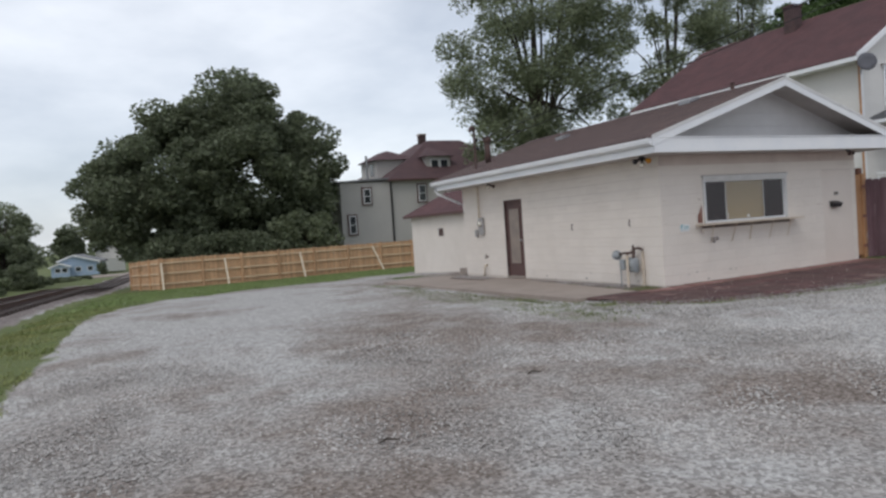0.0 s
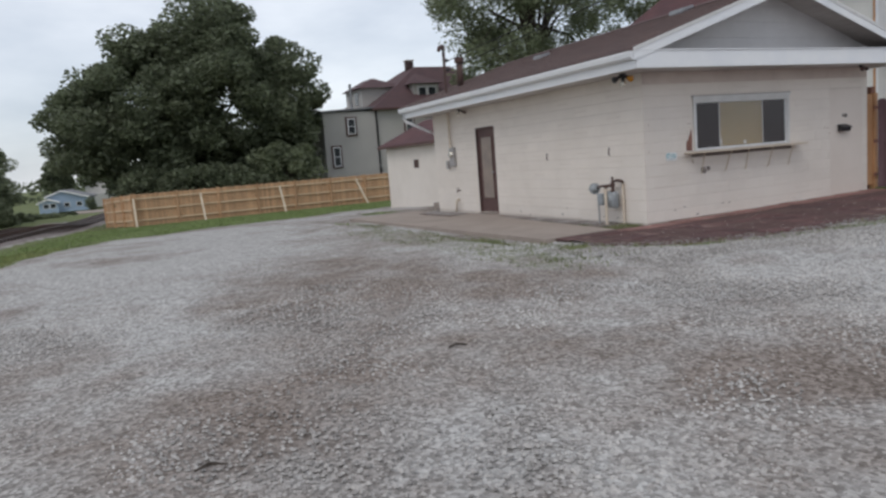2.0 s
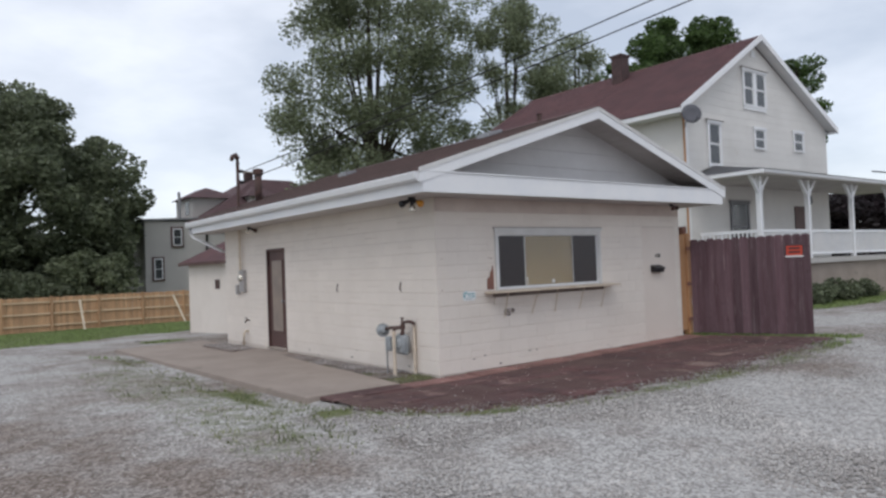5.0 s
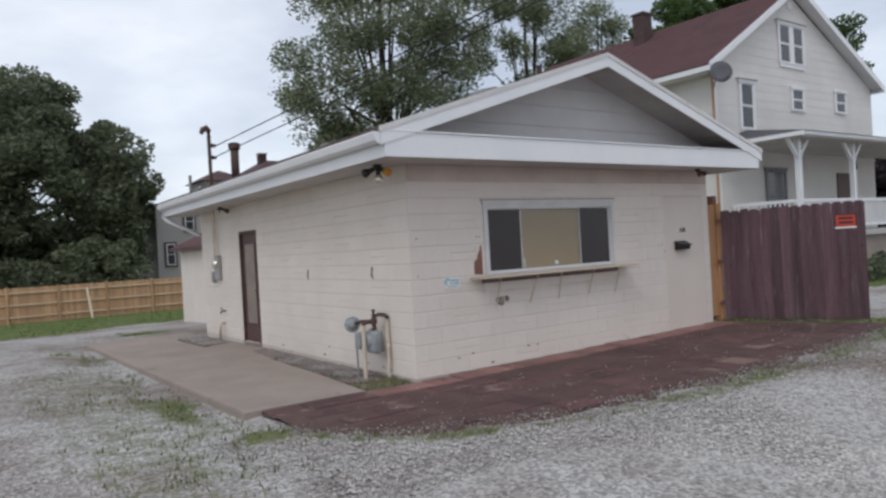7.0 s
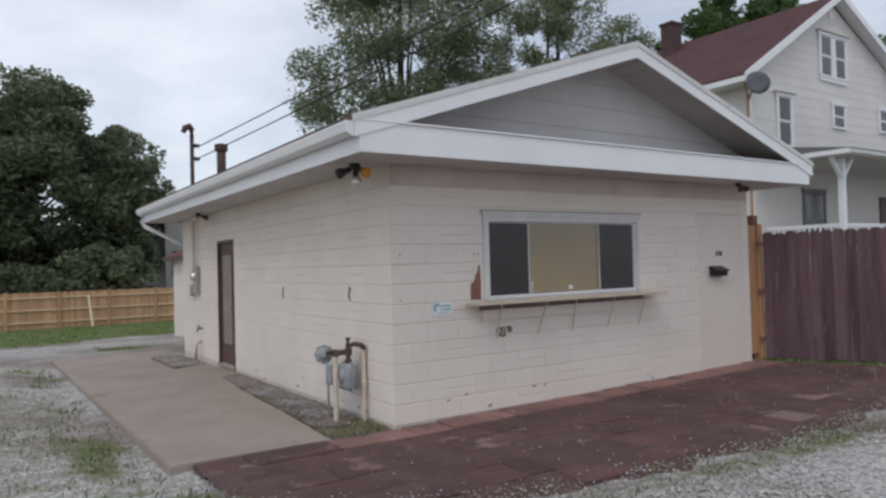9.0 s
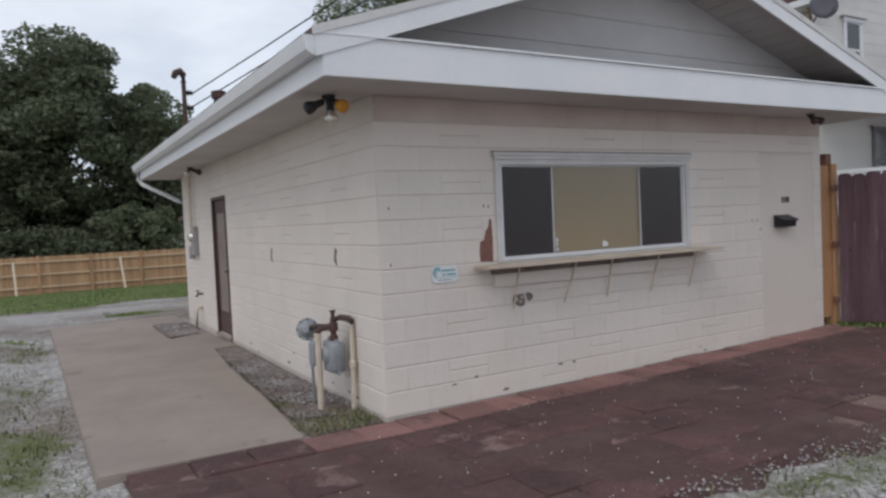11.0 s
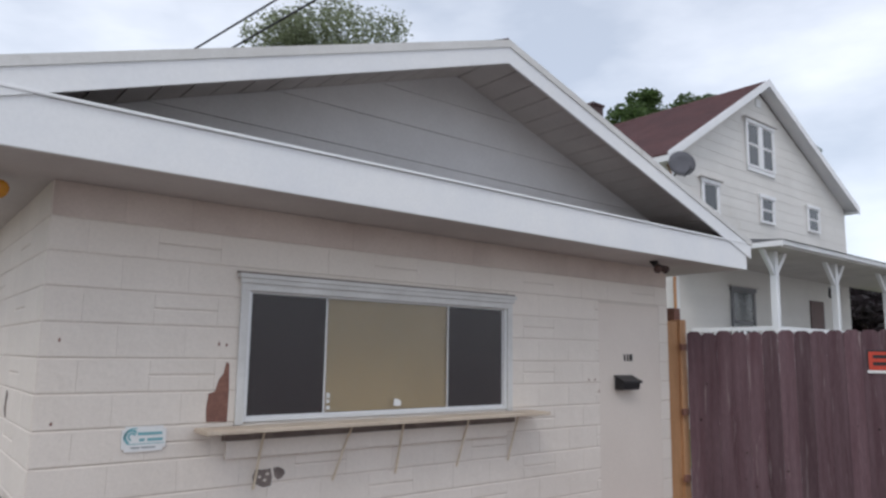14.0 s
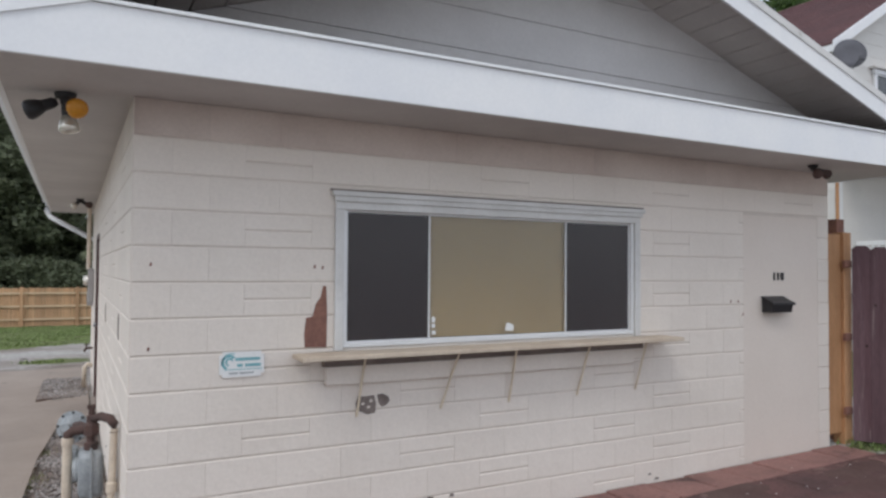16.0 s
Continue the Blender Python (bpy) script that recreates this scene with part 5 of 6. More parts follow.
# porch
PX0, PX1, PY, DECK = 24.75, 36.5, 14.15, 1.6
porch = thing("porch", (30, 15.2, 0.3), "white wooden porch with bracketed posts and railing", "porch")
part("deck", box(B(), PX0, PX1, PY, HY - 0.03, DECK - 0.16, DECK), M["grey_siding"], porch)
part("skirt", box(B(), PX0 + 0.1, PX1 - 0.1, PY + 0.12, PY + 0.18, 0.2, DECK - 0.16), M["concrete"], porch)
bm = B()
prism(bm, [(PX0 - 0.35, PY - 0.35, 4.19), (PX1 + 0.3, PY - 0.35, 4.19), (PX1 + 0.3, PY - 0.35, 4.29), (PX0 - 0.35, PY - 0.35, 4.29)], (0, 0.05, 0))
part("porch_fascia", bm, M["trim"], porch)
bm = B()
v = [bm.verts.new(p) for p in ((PX0 - 0.4, PY - 0.4, 4.29), (PX1 + 0.35, PY - 0.4, 4.29), (PX1 + 0.35, HY - 0.03, 4.78), (PX0 + 1.2, HY - 0.03, 4.78), (PX0 - 0.4, HY - 0.03, 4.29))]
bm.faces.new((v[0], v[1], v[2], v[3]))
bm.faces.new((v[0], v[3], v[4]))
bmesh.ops.solidify(bm, geom=bm.faces[:], thickness=0.05)
part("porch_roof", bm, M["far_roof"], porch)
part("porch_ceiling", box(B(), PX0 - 0.34, PX1 + 0.3, PY - 0.29, HY - 0.03, 4.15, 4.19), M["soffit"], porch)
part("side_fascia", box(B(), PX0 - 0.40, PX0 - 0.35, PY - 0.35, HY - 0.03, 4.17, 4.28), M["trim"], porch)
for i, x in enumerate((25.0, 28.05, 31.3, 34.6)):
    bm = B()
    box(bm, x - 0.07, x + 0.07, PY + 0.1, PY + 0.24, DECK, 4.15, 0.01)
    post = part("porch_post", bm, M["trim"], porch)
    for s in (-1, 1):
        bm = B()
        prism(bm, [(x + 0.07 * s, PY + 0.13, 3.62), (x + 0.07 * s, PY + 0.13, 3.76), (x + 0.42 * s, PY + 0.13, 4.15), (x + 0.56 * s, PY + 0.13, 4.15)], (0, 0.08, 0))
        part("bracket", bm, M["trim"], post)


def railing(p, q, name="railing"):
    p, q = Vector(p), Vector(q)
    n = int((q - p).length / 0.13)
    bm = B()
    u = (q - p).normalized()
    side = Vector((-u.y, u.x, 0)) * 0.03
    for zz, hh in ((0.85, 0.09), (0.12, 0.07)):
        prism(bm, [p - side + Vector((0, 0, zz)), q - side + Vector((0, 0, zz)), q - side + Vector((0, 0, zz + hh)), p - side + Vector((0, 0, zz + hh))], side * 2)
    r = part("railing", bm, M["trim"], porch)
    for i in range(n):
        c = p + (q - p) * ((i + 0.5) / n)
        part("baluster", box(B(), c.x - 0.02, c.x + 0.02, c.y - 0.02, c.y + 0.02, c.z + 0.19, c.z + 0.85), M["trim"], r)


railing((25.07, PY + 0.17, DECK), (27.98, PY + 0.17, DECK))
railing((28.12, PY + 0.17, DECK), (31.23, PY + 0.17, DECK))
railing((31.37, PY + 0.17, DECK), (34.53, PY + 0.17, DECK))
railing((25.0, PY + 0.26, DECK), (25.0, HY - 0.06, DECK))
lamp = thing("porch_lantern", (30.3, 15.3, 3.5), "small dark lantern hanging under the porch", "lantern")
part("lantern_body", tube(B(), [(30.3, 15.3, 3.5), (30.3, 15.3, 3.58), (30.3, 15.3, 3.8)], [0.07, 0.11, 0.09], 8), M["black"], lamp)
part("chain", tube(B(), [(30.3, 15.3, 3.78), (30.3, 15.3, 4.15)], 0.012, 5), M["black"], lamp)

# ---- grey house behind the fence: front at y 56 ----
grey = thing("grey_house", (25, 60, -0.6), "large grey two-storey house with a maroon hip roof", "house")
AZ = 6.35
part("wall", box(B(), 22.45, 36.0, 56.0, 68.0, -0.8, AZ), M["grey_siding"], grey)
part("side_wing", box(B(), 18.1, 22.45, 56.05, 66.0, -0.8, AZ - 0.15), M["grey_siding"], grey)
bm = B()
prism(bm, [(17.9, 55.85, AZ - 0.15), (22.6, 55.85, AZ + 0.05), (22.6, 55.85, AZ + 0.2), (17.9, 55.85, AZ)], (0, 10.3, 0))
part("wing_roof", bm, M["far_roof"], grey)
bm = B()
base = [bm.verts.new(p) for p in ((22.1, 55.6, AZ), (36.4, 55.6, AZ), (36.4, 68.4, AZ), (22.1, 68.4, AZ))]
ridge = [bm.verts.new(p) for p in ((28.2, 60.3, 10.15), (31.6, 60.3, 10.15), (31.6, 63.0, 10.15), (28.2, 63.0, 10.15))]
for i in range(4):
    j = (i + 1) % 4
    bm.faces.new((base[i], base[j], ridge[j], ridge[i]))
bm.faces.new(ridge)
bm.faces.new(base[::-1])
part("hip_roof", bm, M["maroon_roof"], grey)
part("eave_board", box(B(), 22.05, 36.45, 55.55, 55.62, AZ - 0.14, AZ + 0.02), M["door"], grey)


def dormer(x0, x1, y0, y1, z0, z1):
    d = part("dormer", box(B(), x0, x1, y0, y1, z0, z1), M["grey_siding"], grey)
    cx, cy = (x0 + x1) / 2, (y0 + y1) / 2
    bm = B()
    e = [bm.verts.new(p) for p in ((x0 - 0.35, y0 - 0.35, z1), (x1 + 0.35, y0 - 0.35, z1), (x1 + 0.35, y1 + 0.2, z1), (x0 - 0.35, y1 + 0.2, z1))]
    r = [bm.verts.new(p) for p in ((cx - 0.1, cy, z1 + 1.0), (cx + 0.1, cy, z1 + 1.0), (cx + 0.1, y1 + 0.2, z1 + 1.0), (cx - 0.1, y1 + 0.2, z1 + 1.0))]
    for i in range(4):
        j = (i + 1) % 4
        bm.faces.new((e[i], e[j], r[j], r[i]))
    bm.faces.new(r)
    bm.faces.new(e[::-1])
    part("dormer_roof", bm, M["maroon_roof"], d)
    return d


dm = dormer(26.4, 28.7, 57.0, 60.5, 6.6, 8.35)
for x in (26.75, 27.65):
    w = part("window_frame", box(B(), x, x + 0.8, 56.93, 57.0, 7.0, 8.1), M["trim"], dm)
for x in (26.83, 27.73):
    part("pane", box(B(), x, x + 0.64, 56.90, 56.925, 7.08, 8.02), M["far_glass"], dm)
dl = dormer(22.4, 26.0, 58.6, 62.5, 6.4, 8.27)
part("pane", box(B(), 22.36, 22.395, 59.4, 60.2, 7.0, 8.0), M["far_glass"], dl)
for x, z, w, h in ((20.0, 4.45, 0.65, 1.25), (18.65, 2.05, 0.6, 1.5), (24.95, 4.45, 0.7, 1.4), (27.6, 4.45, 0.7, 1.4), (30.4, 4.45, 0.7, 1.4), (24.6, 1.2, 0.7, 1.5)):
    win = part("window", box(B(), x - 0.12, x + w + 0.12, 55.93 - 0.02, 55.99, z - 0.12, z + h + 0.12), M["door"], grey)
    part("window_frame", box(B(), x, x + w, 55.88, 55.905, z, z + h), M["trim"], win)
    part("pane", box(B(), x + 0.08, x + w - 0.08, 55.86, 55.878, z + 0.08, z + h / 2 - 0.03), M["far_glass"], win)
    part("pane", box(B(), x + 0.08, x + w - 0.08, 55.86, 55.878, z + h / 2 + 0.03, z + h - 0.08), M["far_glass"], win)
part("downspout", box(B(), 22.4, 22.52, 55.84, 55.95, -0.5, AZ), M["black"], grey)
gc = part("chimney", box(B(), 27.8, 28.4, 61.0, 61.6, 8.6, 10.75), M["brick"], grey)
part("chimney_cap", box(B(), 27.75, 28.45, 60.95, 61.65, 10.75, 10.87), M["concrete"], gc)
part("vent_pipe", tube(B(), [(20.87, 57.0, AZ - 0.1), (20.87, 57.0, 8.45)], 0.11, 8), M["galv"], grey)

grey.location += Vector((0.6, 0, -0.5))

# ---- distance: blue bungalow, road, far houses ----
blue = thing("blue_bungalow", (0, 150, -0.8), "small pale blue bungalow with a grey roof", "house")
part("wall", prism(B(), [(-4.4, 150, -0.9), (2.0, 150, -0.9), (2.0, 150, 1.55), (-1.9, 150, 2.8), (-4.4, 150, 1.9)], (1.5, 9, 0)), M["blue_siding"], blue)
part("roof", prism(B(), [(-4.7, 149.5, 1.8), (-1.9, 149.5, 2.8), (2.5, 149.5, 1.4), (2.5, 149.5, 1.65), (-1.9, 149.5, 3.05), (-4.7, 149.5, 2.05)], (1.6, 10, 0)), M["far_roof"], blue, "grey shingled roof")
part("rake_board", prism(B(), [(-4.75, 149.4, 1.75), (-1.9, 149.4, 2.78), (2.55, 149.4, 1.35), (2.55, 149.4, 1.6), (-1.9, 149.4, 3.02), (-4.75, 149.4, 2.0)], (0, 0.08, 0)), M["white"], blue, "white painted roof edge")
part("porch", prism(B(), [(-5.6, 148, -0.9), (-2.6, 148, -0.9), (-2.6, 148, 0.9), (-4.1, 148, 1.4), (-5.6, 148, 0.9)], (0, 4, 0)), M["blue_siding"], blue)
part("porch_roof", prism(B(), [(-6.0, 147.6, 0.75), (-4.1, 147.6, 1.45), (-2.3, 147.6, 0.75), (-2.3, 147.6, 1.0), (-4.1, 147.6, 1.7), (-6.0, 147.6, 1.0)], (0, 4.4, 0)), M["white"], blue)
for x, y in ((-4.9, 148), (-3.8, 148), (-1.6, 150), (0.4, 150)):
    win = part("window", box(B(), x - 0.1, x + 0.9, y - 0.05, y, -0.1, 0.8), M["white"], blue)
    part("pane", box(B(), x, x + 0.8, y - 0.09, y - 0.055, 0.0, 0.7), M["far_glass"], win)
blue.location += Vector((-0.5, 0, -1.9))
shop = thing("tan_house", (4, 176, -0.8), "far tan house with a pale gable", "house")
part("wall", prism(B(), [(1.6, 176, -0.9), (7.4, 176, -0.9), (7.4, 176, 4.0), (4.5, 176, 6.2), (1.6, 176, 4.0)], (0, 8, 0)), M["siding"], shop)
part("roof", prism(B(), [(1.2, 175.5, 3.8), (4.5, 175.5, 6.25), (7.8, 175.5, 3.8), (7.8, 175.5, 4.1), (4.5, 175.5, 6.6), (1.2, 175.5, 4.1)], (0, 9, 0)), M["far_roof"], shop)
part("porch", box(B(), 1.8, 7.2, 173.8, 175.95, -0.9, 1.9), M["white"], shop)
shop.location += Vector((0, 0, -2.2))
bm = B()
box(bm, -0.5, 60, 126, 136, -2.9, -2.55)
tagged(part("road", bm, M["concrete"]), "distant grey side street beyond the tracks", "road", kind="structure")

# ---- railway track ----
track = thing("railway_track", (-4, 40, 0.1), "single rusty railway track on dark ballast", "railway")
for s in (-0.75, 0.75):
    bm = B()
    prev = None
    for y in range(-30, 160, 5):
        x, zz = track_centre(y) + s, GZ(track_centre(y), y) + 0.24
        ring = [bm.verts.new((x + dx, y, zz + dz)) for dx, dz in ((-0.07, 0), (0.07, 0), (0.035, 0.07), (0.035, 0.15), (-0.035, 0.15), (-0.035, 0.07))]
        if prev:
            for k in range(6):
                bm.faces.new((prev[k], prev[(k + 1) % 6], ring[(k + 1) % 6], ring[k]))
        prev = ring
    part("rail", bm, M["rail"], track)
sl = bpy.data.meshes.new("sleeper")
bm = box(B(), -1.3, 1.3, -0.12, 0.12, -0.1, 0.06, 0.01)
bm.to_mesh(sl)
bm.free()
sl.materials.append(M["sleeper"])
for i in range(150):
    y = 5 + i * 0.62
    ob = new("sleeper", sl)
    ob.parent = track
    ob.location = Vector((track_centre(y), y, GZ(track_centre(y), y) + 0.17)) - ORIGIN[track.name]
    ob.rotation_euler = (0, 0, -0.1)


# ---- trees ----
def leaf_quads(rng, centres, radii, count, size, droop=0.0):
    """Small leaf sprays round the centres of the boughs."""
    pick = rng.integers(0, len(centres), count)
    d = rng.normal(size=(count, 3))
    d /= np.linalg.norm(d, axis=1)[:, None]
    r = rng.uniform(0.25, 1.0, count) ** 0.5
    p = centres[pick] + d * r[:, None] * radii[pick]
    p[:, 2] -= droop * rng.uniform(0, 1, count) ** 2
    u = rng.normal(size=(count, 3))
    u[:, 2] *= 0.6
    u /= np.linalg.norm(u, axis=1)[:, None]
    w = np.cross(u, rng.normal(size=(count, 3)))
    w /= np.linalg.norm(w, axis=1)[:, None]
    s = size * rng.uniform(0.6, 1.4, count)[:, None]
    verts = np.concatenate([p - u * s, p + w * s * 0.45, p + u * s, p - w * s * 0.45], 1).reshape(-1, 3)
    return verts, np.arange(count * 4).reshape(-1, 4)


def tree(name, base, top, crown_lo, rx, ry, boughs, bough_r, leaves, leaf, mat, label, seed, trunk_r=0.35, shape=1.0, droop=0.0, group="", lean=0.0, boxy=1.0, lobes=0.0, lumps=()):
    """A tapered trunk, limbs to every bough, and a crown of leaf sprays. shape: above 1 the crown narrows towards its top."""
    rng = np.random.default_rng(seed)
    bx, by = base
    bz = GZ(bx, by)
    t = thing(name, (bx, by, bz), label, "tree", group)
    centres, radii = [], []
    while len(centres) < boughs:
        d = rng.normal(size=3)
        d /= np.linalg.norm(d)
        f = rng.uniform(0.35, 1.0) ** 0.6 * (1 - lobes + lobes * math.sin(6.3 * d[0] + seed) * math.sin(5.1 * d[2] + 4.3 * d[1]))
        d = np.sign(d) * np.abs(d) ** boxy
        h = d[2] * f
        wide = (1 - max(0.0, h)) ** (shape - 1) if shape > 1 else 1.0
        c = np.array([bx + lean * max(h, 0.0) + d[0] * f * (rx - bough_r * 0.6) * wide, by + d[1] * f * (ry - bough_r * 0.6) * wide, (top + crown_lo) / 2 + h * ((top - crown_lo) / 2 - bough_r * 0.5)])
        centres.append(c)
        radii.append(bough_r * rng.uniform(0.6, 1.25) * np.array([1.1, 1.1, 0.75]))
    if lumps:                                              # a crown of several rounded masses: (dx, height, rx, ry, rz, share)
        centres = []
        for dx, cz, lx, ly, lz, share in lumps:
            for k in range(int(boughs * share)):
                d = rng.normal(size=3)
                d /= np.linalg.norm(d)
                f = rng.uniform(0.3, 1.0) ** 0.5
                centres.append(np.array([bx + dx + d[0] * f * (lx - bough_r * 0.5), by + d[1] * f * ly, bz + cz + 1.2 + d[2] * f * (lz - bough_r * 0.6)]))
        radii = [bough_r * rng.uniform(0.5, 1.3) * np.array([1.1, 1.1, 0.75]) for c in centres]
    centres, radii = np.array(centres), np.array(radii)
    bm = B()
    hub = crown_lo + (top - crown_lo) * 0.45
    tube(bm, [(bx, by, bz - 0.3), (bx + 0.1, by, bz + (hub - bz) * 0.4), (bx - 0.1, by + 0.1, hub), (bx, by, top - bough_r * 2)], [trunk_r * 1.25, trunk_r * 0.9, trunk_r * 0.6, trunk_r * 0.12], 9)
    for c in centres[::max(1, boughs // 26)]:
        s = Vector((bx, by, bz + (hub - bz) * rng.uniform(0.35, 1.0)))
        e = Vector(c)
        m = s.lerp(e, 0.5) + Vector((0, 0, 0.12 * (e - s).length))
        tube(bm, [s, m, e], [trunk_r * 0.38, trunk_r * 0.2, trunk_r * 0.06], 5)
    part("trunk", bm, M["bark"], t)
    v, f = leaf_quads(rng, centres, radii, leaves, leaf, droop)
    v[:, 2] = np.maximum(v[:, 2], bz + 0.05)
    soup("crown", v, f, M[mat], t)
    return t


LUMPS = ((1.9, 7.3, 5.6, 5.5, 7.6, 0.40), (-3.0, 6.9, 4.8, 4.8, 5.4, 0.21), (-6.4, 5.2, 3.7, 4.0, 4.2, 0.13), (6.6, 6.8, 3.1, 3.6, 6.0, 0.14), (0.4, 2.2, 9.0, 4.5, 2.6, 0.12))
tree("maple_tree", (9.3, 56.5), 14.2, -1.0, 10.2, 8.0, 360, 1.3, 165000, 0.18, "leaf_dark", "large dense dark green maple behind the fence", 3, 0.5, lumps=LUMPS)
for i, (x, y, top, mat) in enumerate(((14.4, 51.5, 3.6, "leaf_mid"), (5.6, 52.5, 2.4, "leaf_dark"), (8.4, 51.5, 2.6, "leaf_dark"), (11.4, 50.8, 2.3, "leaf_dark"))):
    tree("hedge_shrub", (x, y), top, -1.0, 2.7, 1.8, 30, 0.8, 9000, 0.15, mat, "leafy green shrub behind the cedar fence", 60 + i, 0.1, group="shrubs behind the fence", boxy=0.8)
tree("willow_tree", (33.2, 48.5), 27.5, 2.0, 8.6, 6.0, 160, 1.6, 74000, 0.14, "leaf_mid", "tall airy green tree behind the block building", 7, 0.45, 1.0, 0.9, "trees behind the building", lean=1.6, boxy=0.9)
tree("willow_tree", (46.8, 48.0), 27.0, 3.0, 7.0, 4.5, 120, 1.25, 46000, 0.14, "leaf_mid", "thin airy green tree behind the block building", 8, 0.32, 1.0, 0.8, "trees behind the building", boxy=0.9)
tree("willow_tree", (55.6, 48.0), 25.0, 3.0, 6.2, 4.0, 92, 1.1, 30000, 0.14, "leaf_mid", "thin airy green tree behind the block building", 9, 0.3, 1.0, 0.7, "trees behind the building", boxy=0.9)
for x, y, top, lo, rx, boughs, leaves, seed in ((39.4, 30.0, 15.3, 6.0, 2.3, 26, 10000, 10), (44.6, 31.0, 18.2, 6.0, 4.0, 54, 24000, 18), (50.2, 31.0, 20.2, 7.0, 3.3, 46, 19000, 16), (47.4, 32.5, 18.4, 6.0, 3.8, 50, 21000, 23), (60.8, 30.0, 18.2, 8.0, 2.7, 28, 10000, 21)):
    tree("roadside_tree", (x, y), top, lo, rx, 2.6, boughs, 0.95, leaves, 0.15, "leaf_fresh", "green tree rising behind the white house", seed, 0.3, group="trees behind the house", lobes=0.08)
tree("dark_tree", (52.0, 22.0), 6.4, 0.5, 5.5, 4.0, 40, 1.3, 11000, 0.25, "leaf_red", "dark purple-leaved tree beyond the porch", 11, 0.3)
tree("trackside_tree", (-6.6, 75.0), 6.9, -0.8, 3.2, 3.0, 70, 0.8, 16000, 0.13, "leaf_mid", "loose grey-green tree across the tracks", 12, 0.2)
tree("trackside_bush", (-6.1, 71.0), 4.0, -2.0, 2.9, 2.6, 56, 0.85, 18000, 0.14, "leaf_dark", "tall dark bushes across the tracks", 13, 0.12)
tree("trackside_bush", (-4.4, 66.0), 1.3, -1.7, 1.5, 1.2, 26, 0.5, 7000, 0.1, "leaf_dark", "low dark bush across the tracks", 17, 0.06)
for i, (x, y, top, rx) in enumerate(((-4.4, 82.0, -0.4, 2.0), (-3.0, 92.0, -1.0, 2.3), (-1.4, 100.0, -1.3, 2.2), (-7.2, 60.0, 0.6, 2.4), (-5.9, 54.0, -0.2, 1.6))):
    tree("trackside_weed", (x, y), top, GZ(x, y) - 0.1, rx, 1.2, 24, 0.35, 4200, 0.1, "leaf_mid" if i % 2 else "leaf_dark", "low weedy brush beside the tracks", 70 + i, 0.03, group="brush beside the tracks")
tree("street_tree", (-3.6, 172.0), 7.4, -3.0, 3.6, 3.4, 44, 1.3, 11000, 0.28, "leaf_dark", "far rounded street tree", 14, 0.3)
tree("yard_shrub", (2.2, 141.0), 0.1, -3.0, 1.1, 1.0, 16, 0.45, 3000, 0.12, "leaf_dark", "small rounded shrub before the far houses", 19, 0.06)
tree("street_tree", (16.0, 165.0), 10.0, -3.2, 16.0, 5.0, 60, 2.4, 14000, 0.5, "leaf_dark", "far belt of street trees", 15, 0.3)
for i, (x, y, r) in enumerate(((22.8, 13.0, 0.9), (24.3, 13.3, 0.8), (25.8, 13.2, 0.9), (27.6, 13.3, 0.8), (29.5, 13.4, 0.9))):
    tree("porch_shrub", (x, y), 0.95 + 0.1 * (i % 2), 0.05, r, 0.6, 14, 0.3, 2600, 0.07, "leaf_dark", "low clipped dark green shrub before the porch", 20 + i, 0.03, group="shrubs before the porch")

# far belt of trees that closes the horizon
rng = np.random.default_rng(40)
n = 420
ang = np.linspace(0, 2 * math.pi, n, endpoint=False)
cen = np.stack([330 * np.cos(ang), 330 * np.sin(ang), rng.uniform(-3, 2, n)], -1)
rad = np.stack([rng.uniform(4, 9, n)] * 2 + [rng.uniform(3, 7, n)], -1)
v, f = leaf_quads(rng, cen, rad, 40000, 1.1)
v[:, 2] = np.maximum(v[:, 2], -4.4)
belt = soup("far_trees", v, f, M["leaf_dark"])
tagged(belt, "distant belt of green trees along the horizon", "trees", kind="stuff")

# overhead street cables
for a, c, sag in (((35.5, 14.0, 6.6), (75, 6, 9.6), 0.7), ((35.5, 14.0, 6.2), (75, 4, 8.2), 0.7), ((35.0, 15.0, 4.9), (75, 8, 6.4), 0.6)):
    cable("overhead_cable", a, c, sag, 0.03, "black overhead street cable")

# ---- grass, gravel and small litter ----
def blades(name, rng, xs, ys, h, mat, label, lean=0.5, width=0.012):
    n = len(xs)
    zs = height(xs, ys)
    a = rng.uniform(0, 2 * math.pi, n)
    hh = h * rng.uniform(0.5, 1.3, n)
    w = width * rng.uniform(0.7, 1.5, n)
    dx, dy = np.cos(a), np.sin(a)
    p = np.stack([xs, ys, zs - 0.01], -1)
    side = np.stack([-dy * w, dx * w, 0 * w], -1)
    tip = np.stack([dx * hh * lean, dy * hh * lean, hh], -1)
    verts = np.concatenate([p - side, p + side, p + tip], 1).reshape(-1, 3)
    ob = soup(name, verts, np.arange(n * 3).reshape(-1, 3), mat)
    return tagged(ob, label, "grass", kind="stuff")


rng = np.random.default_rng(50)


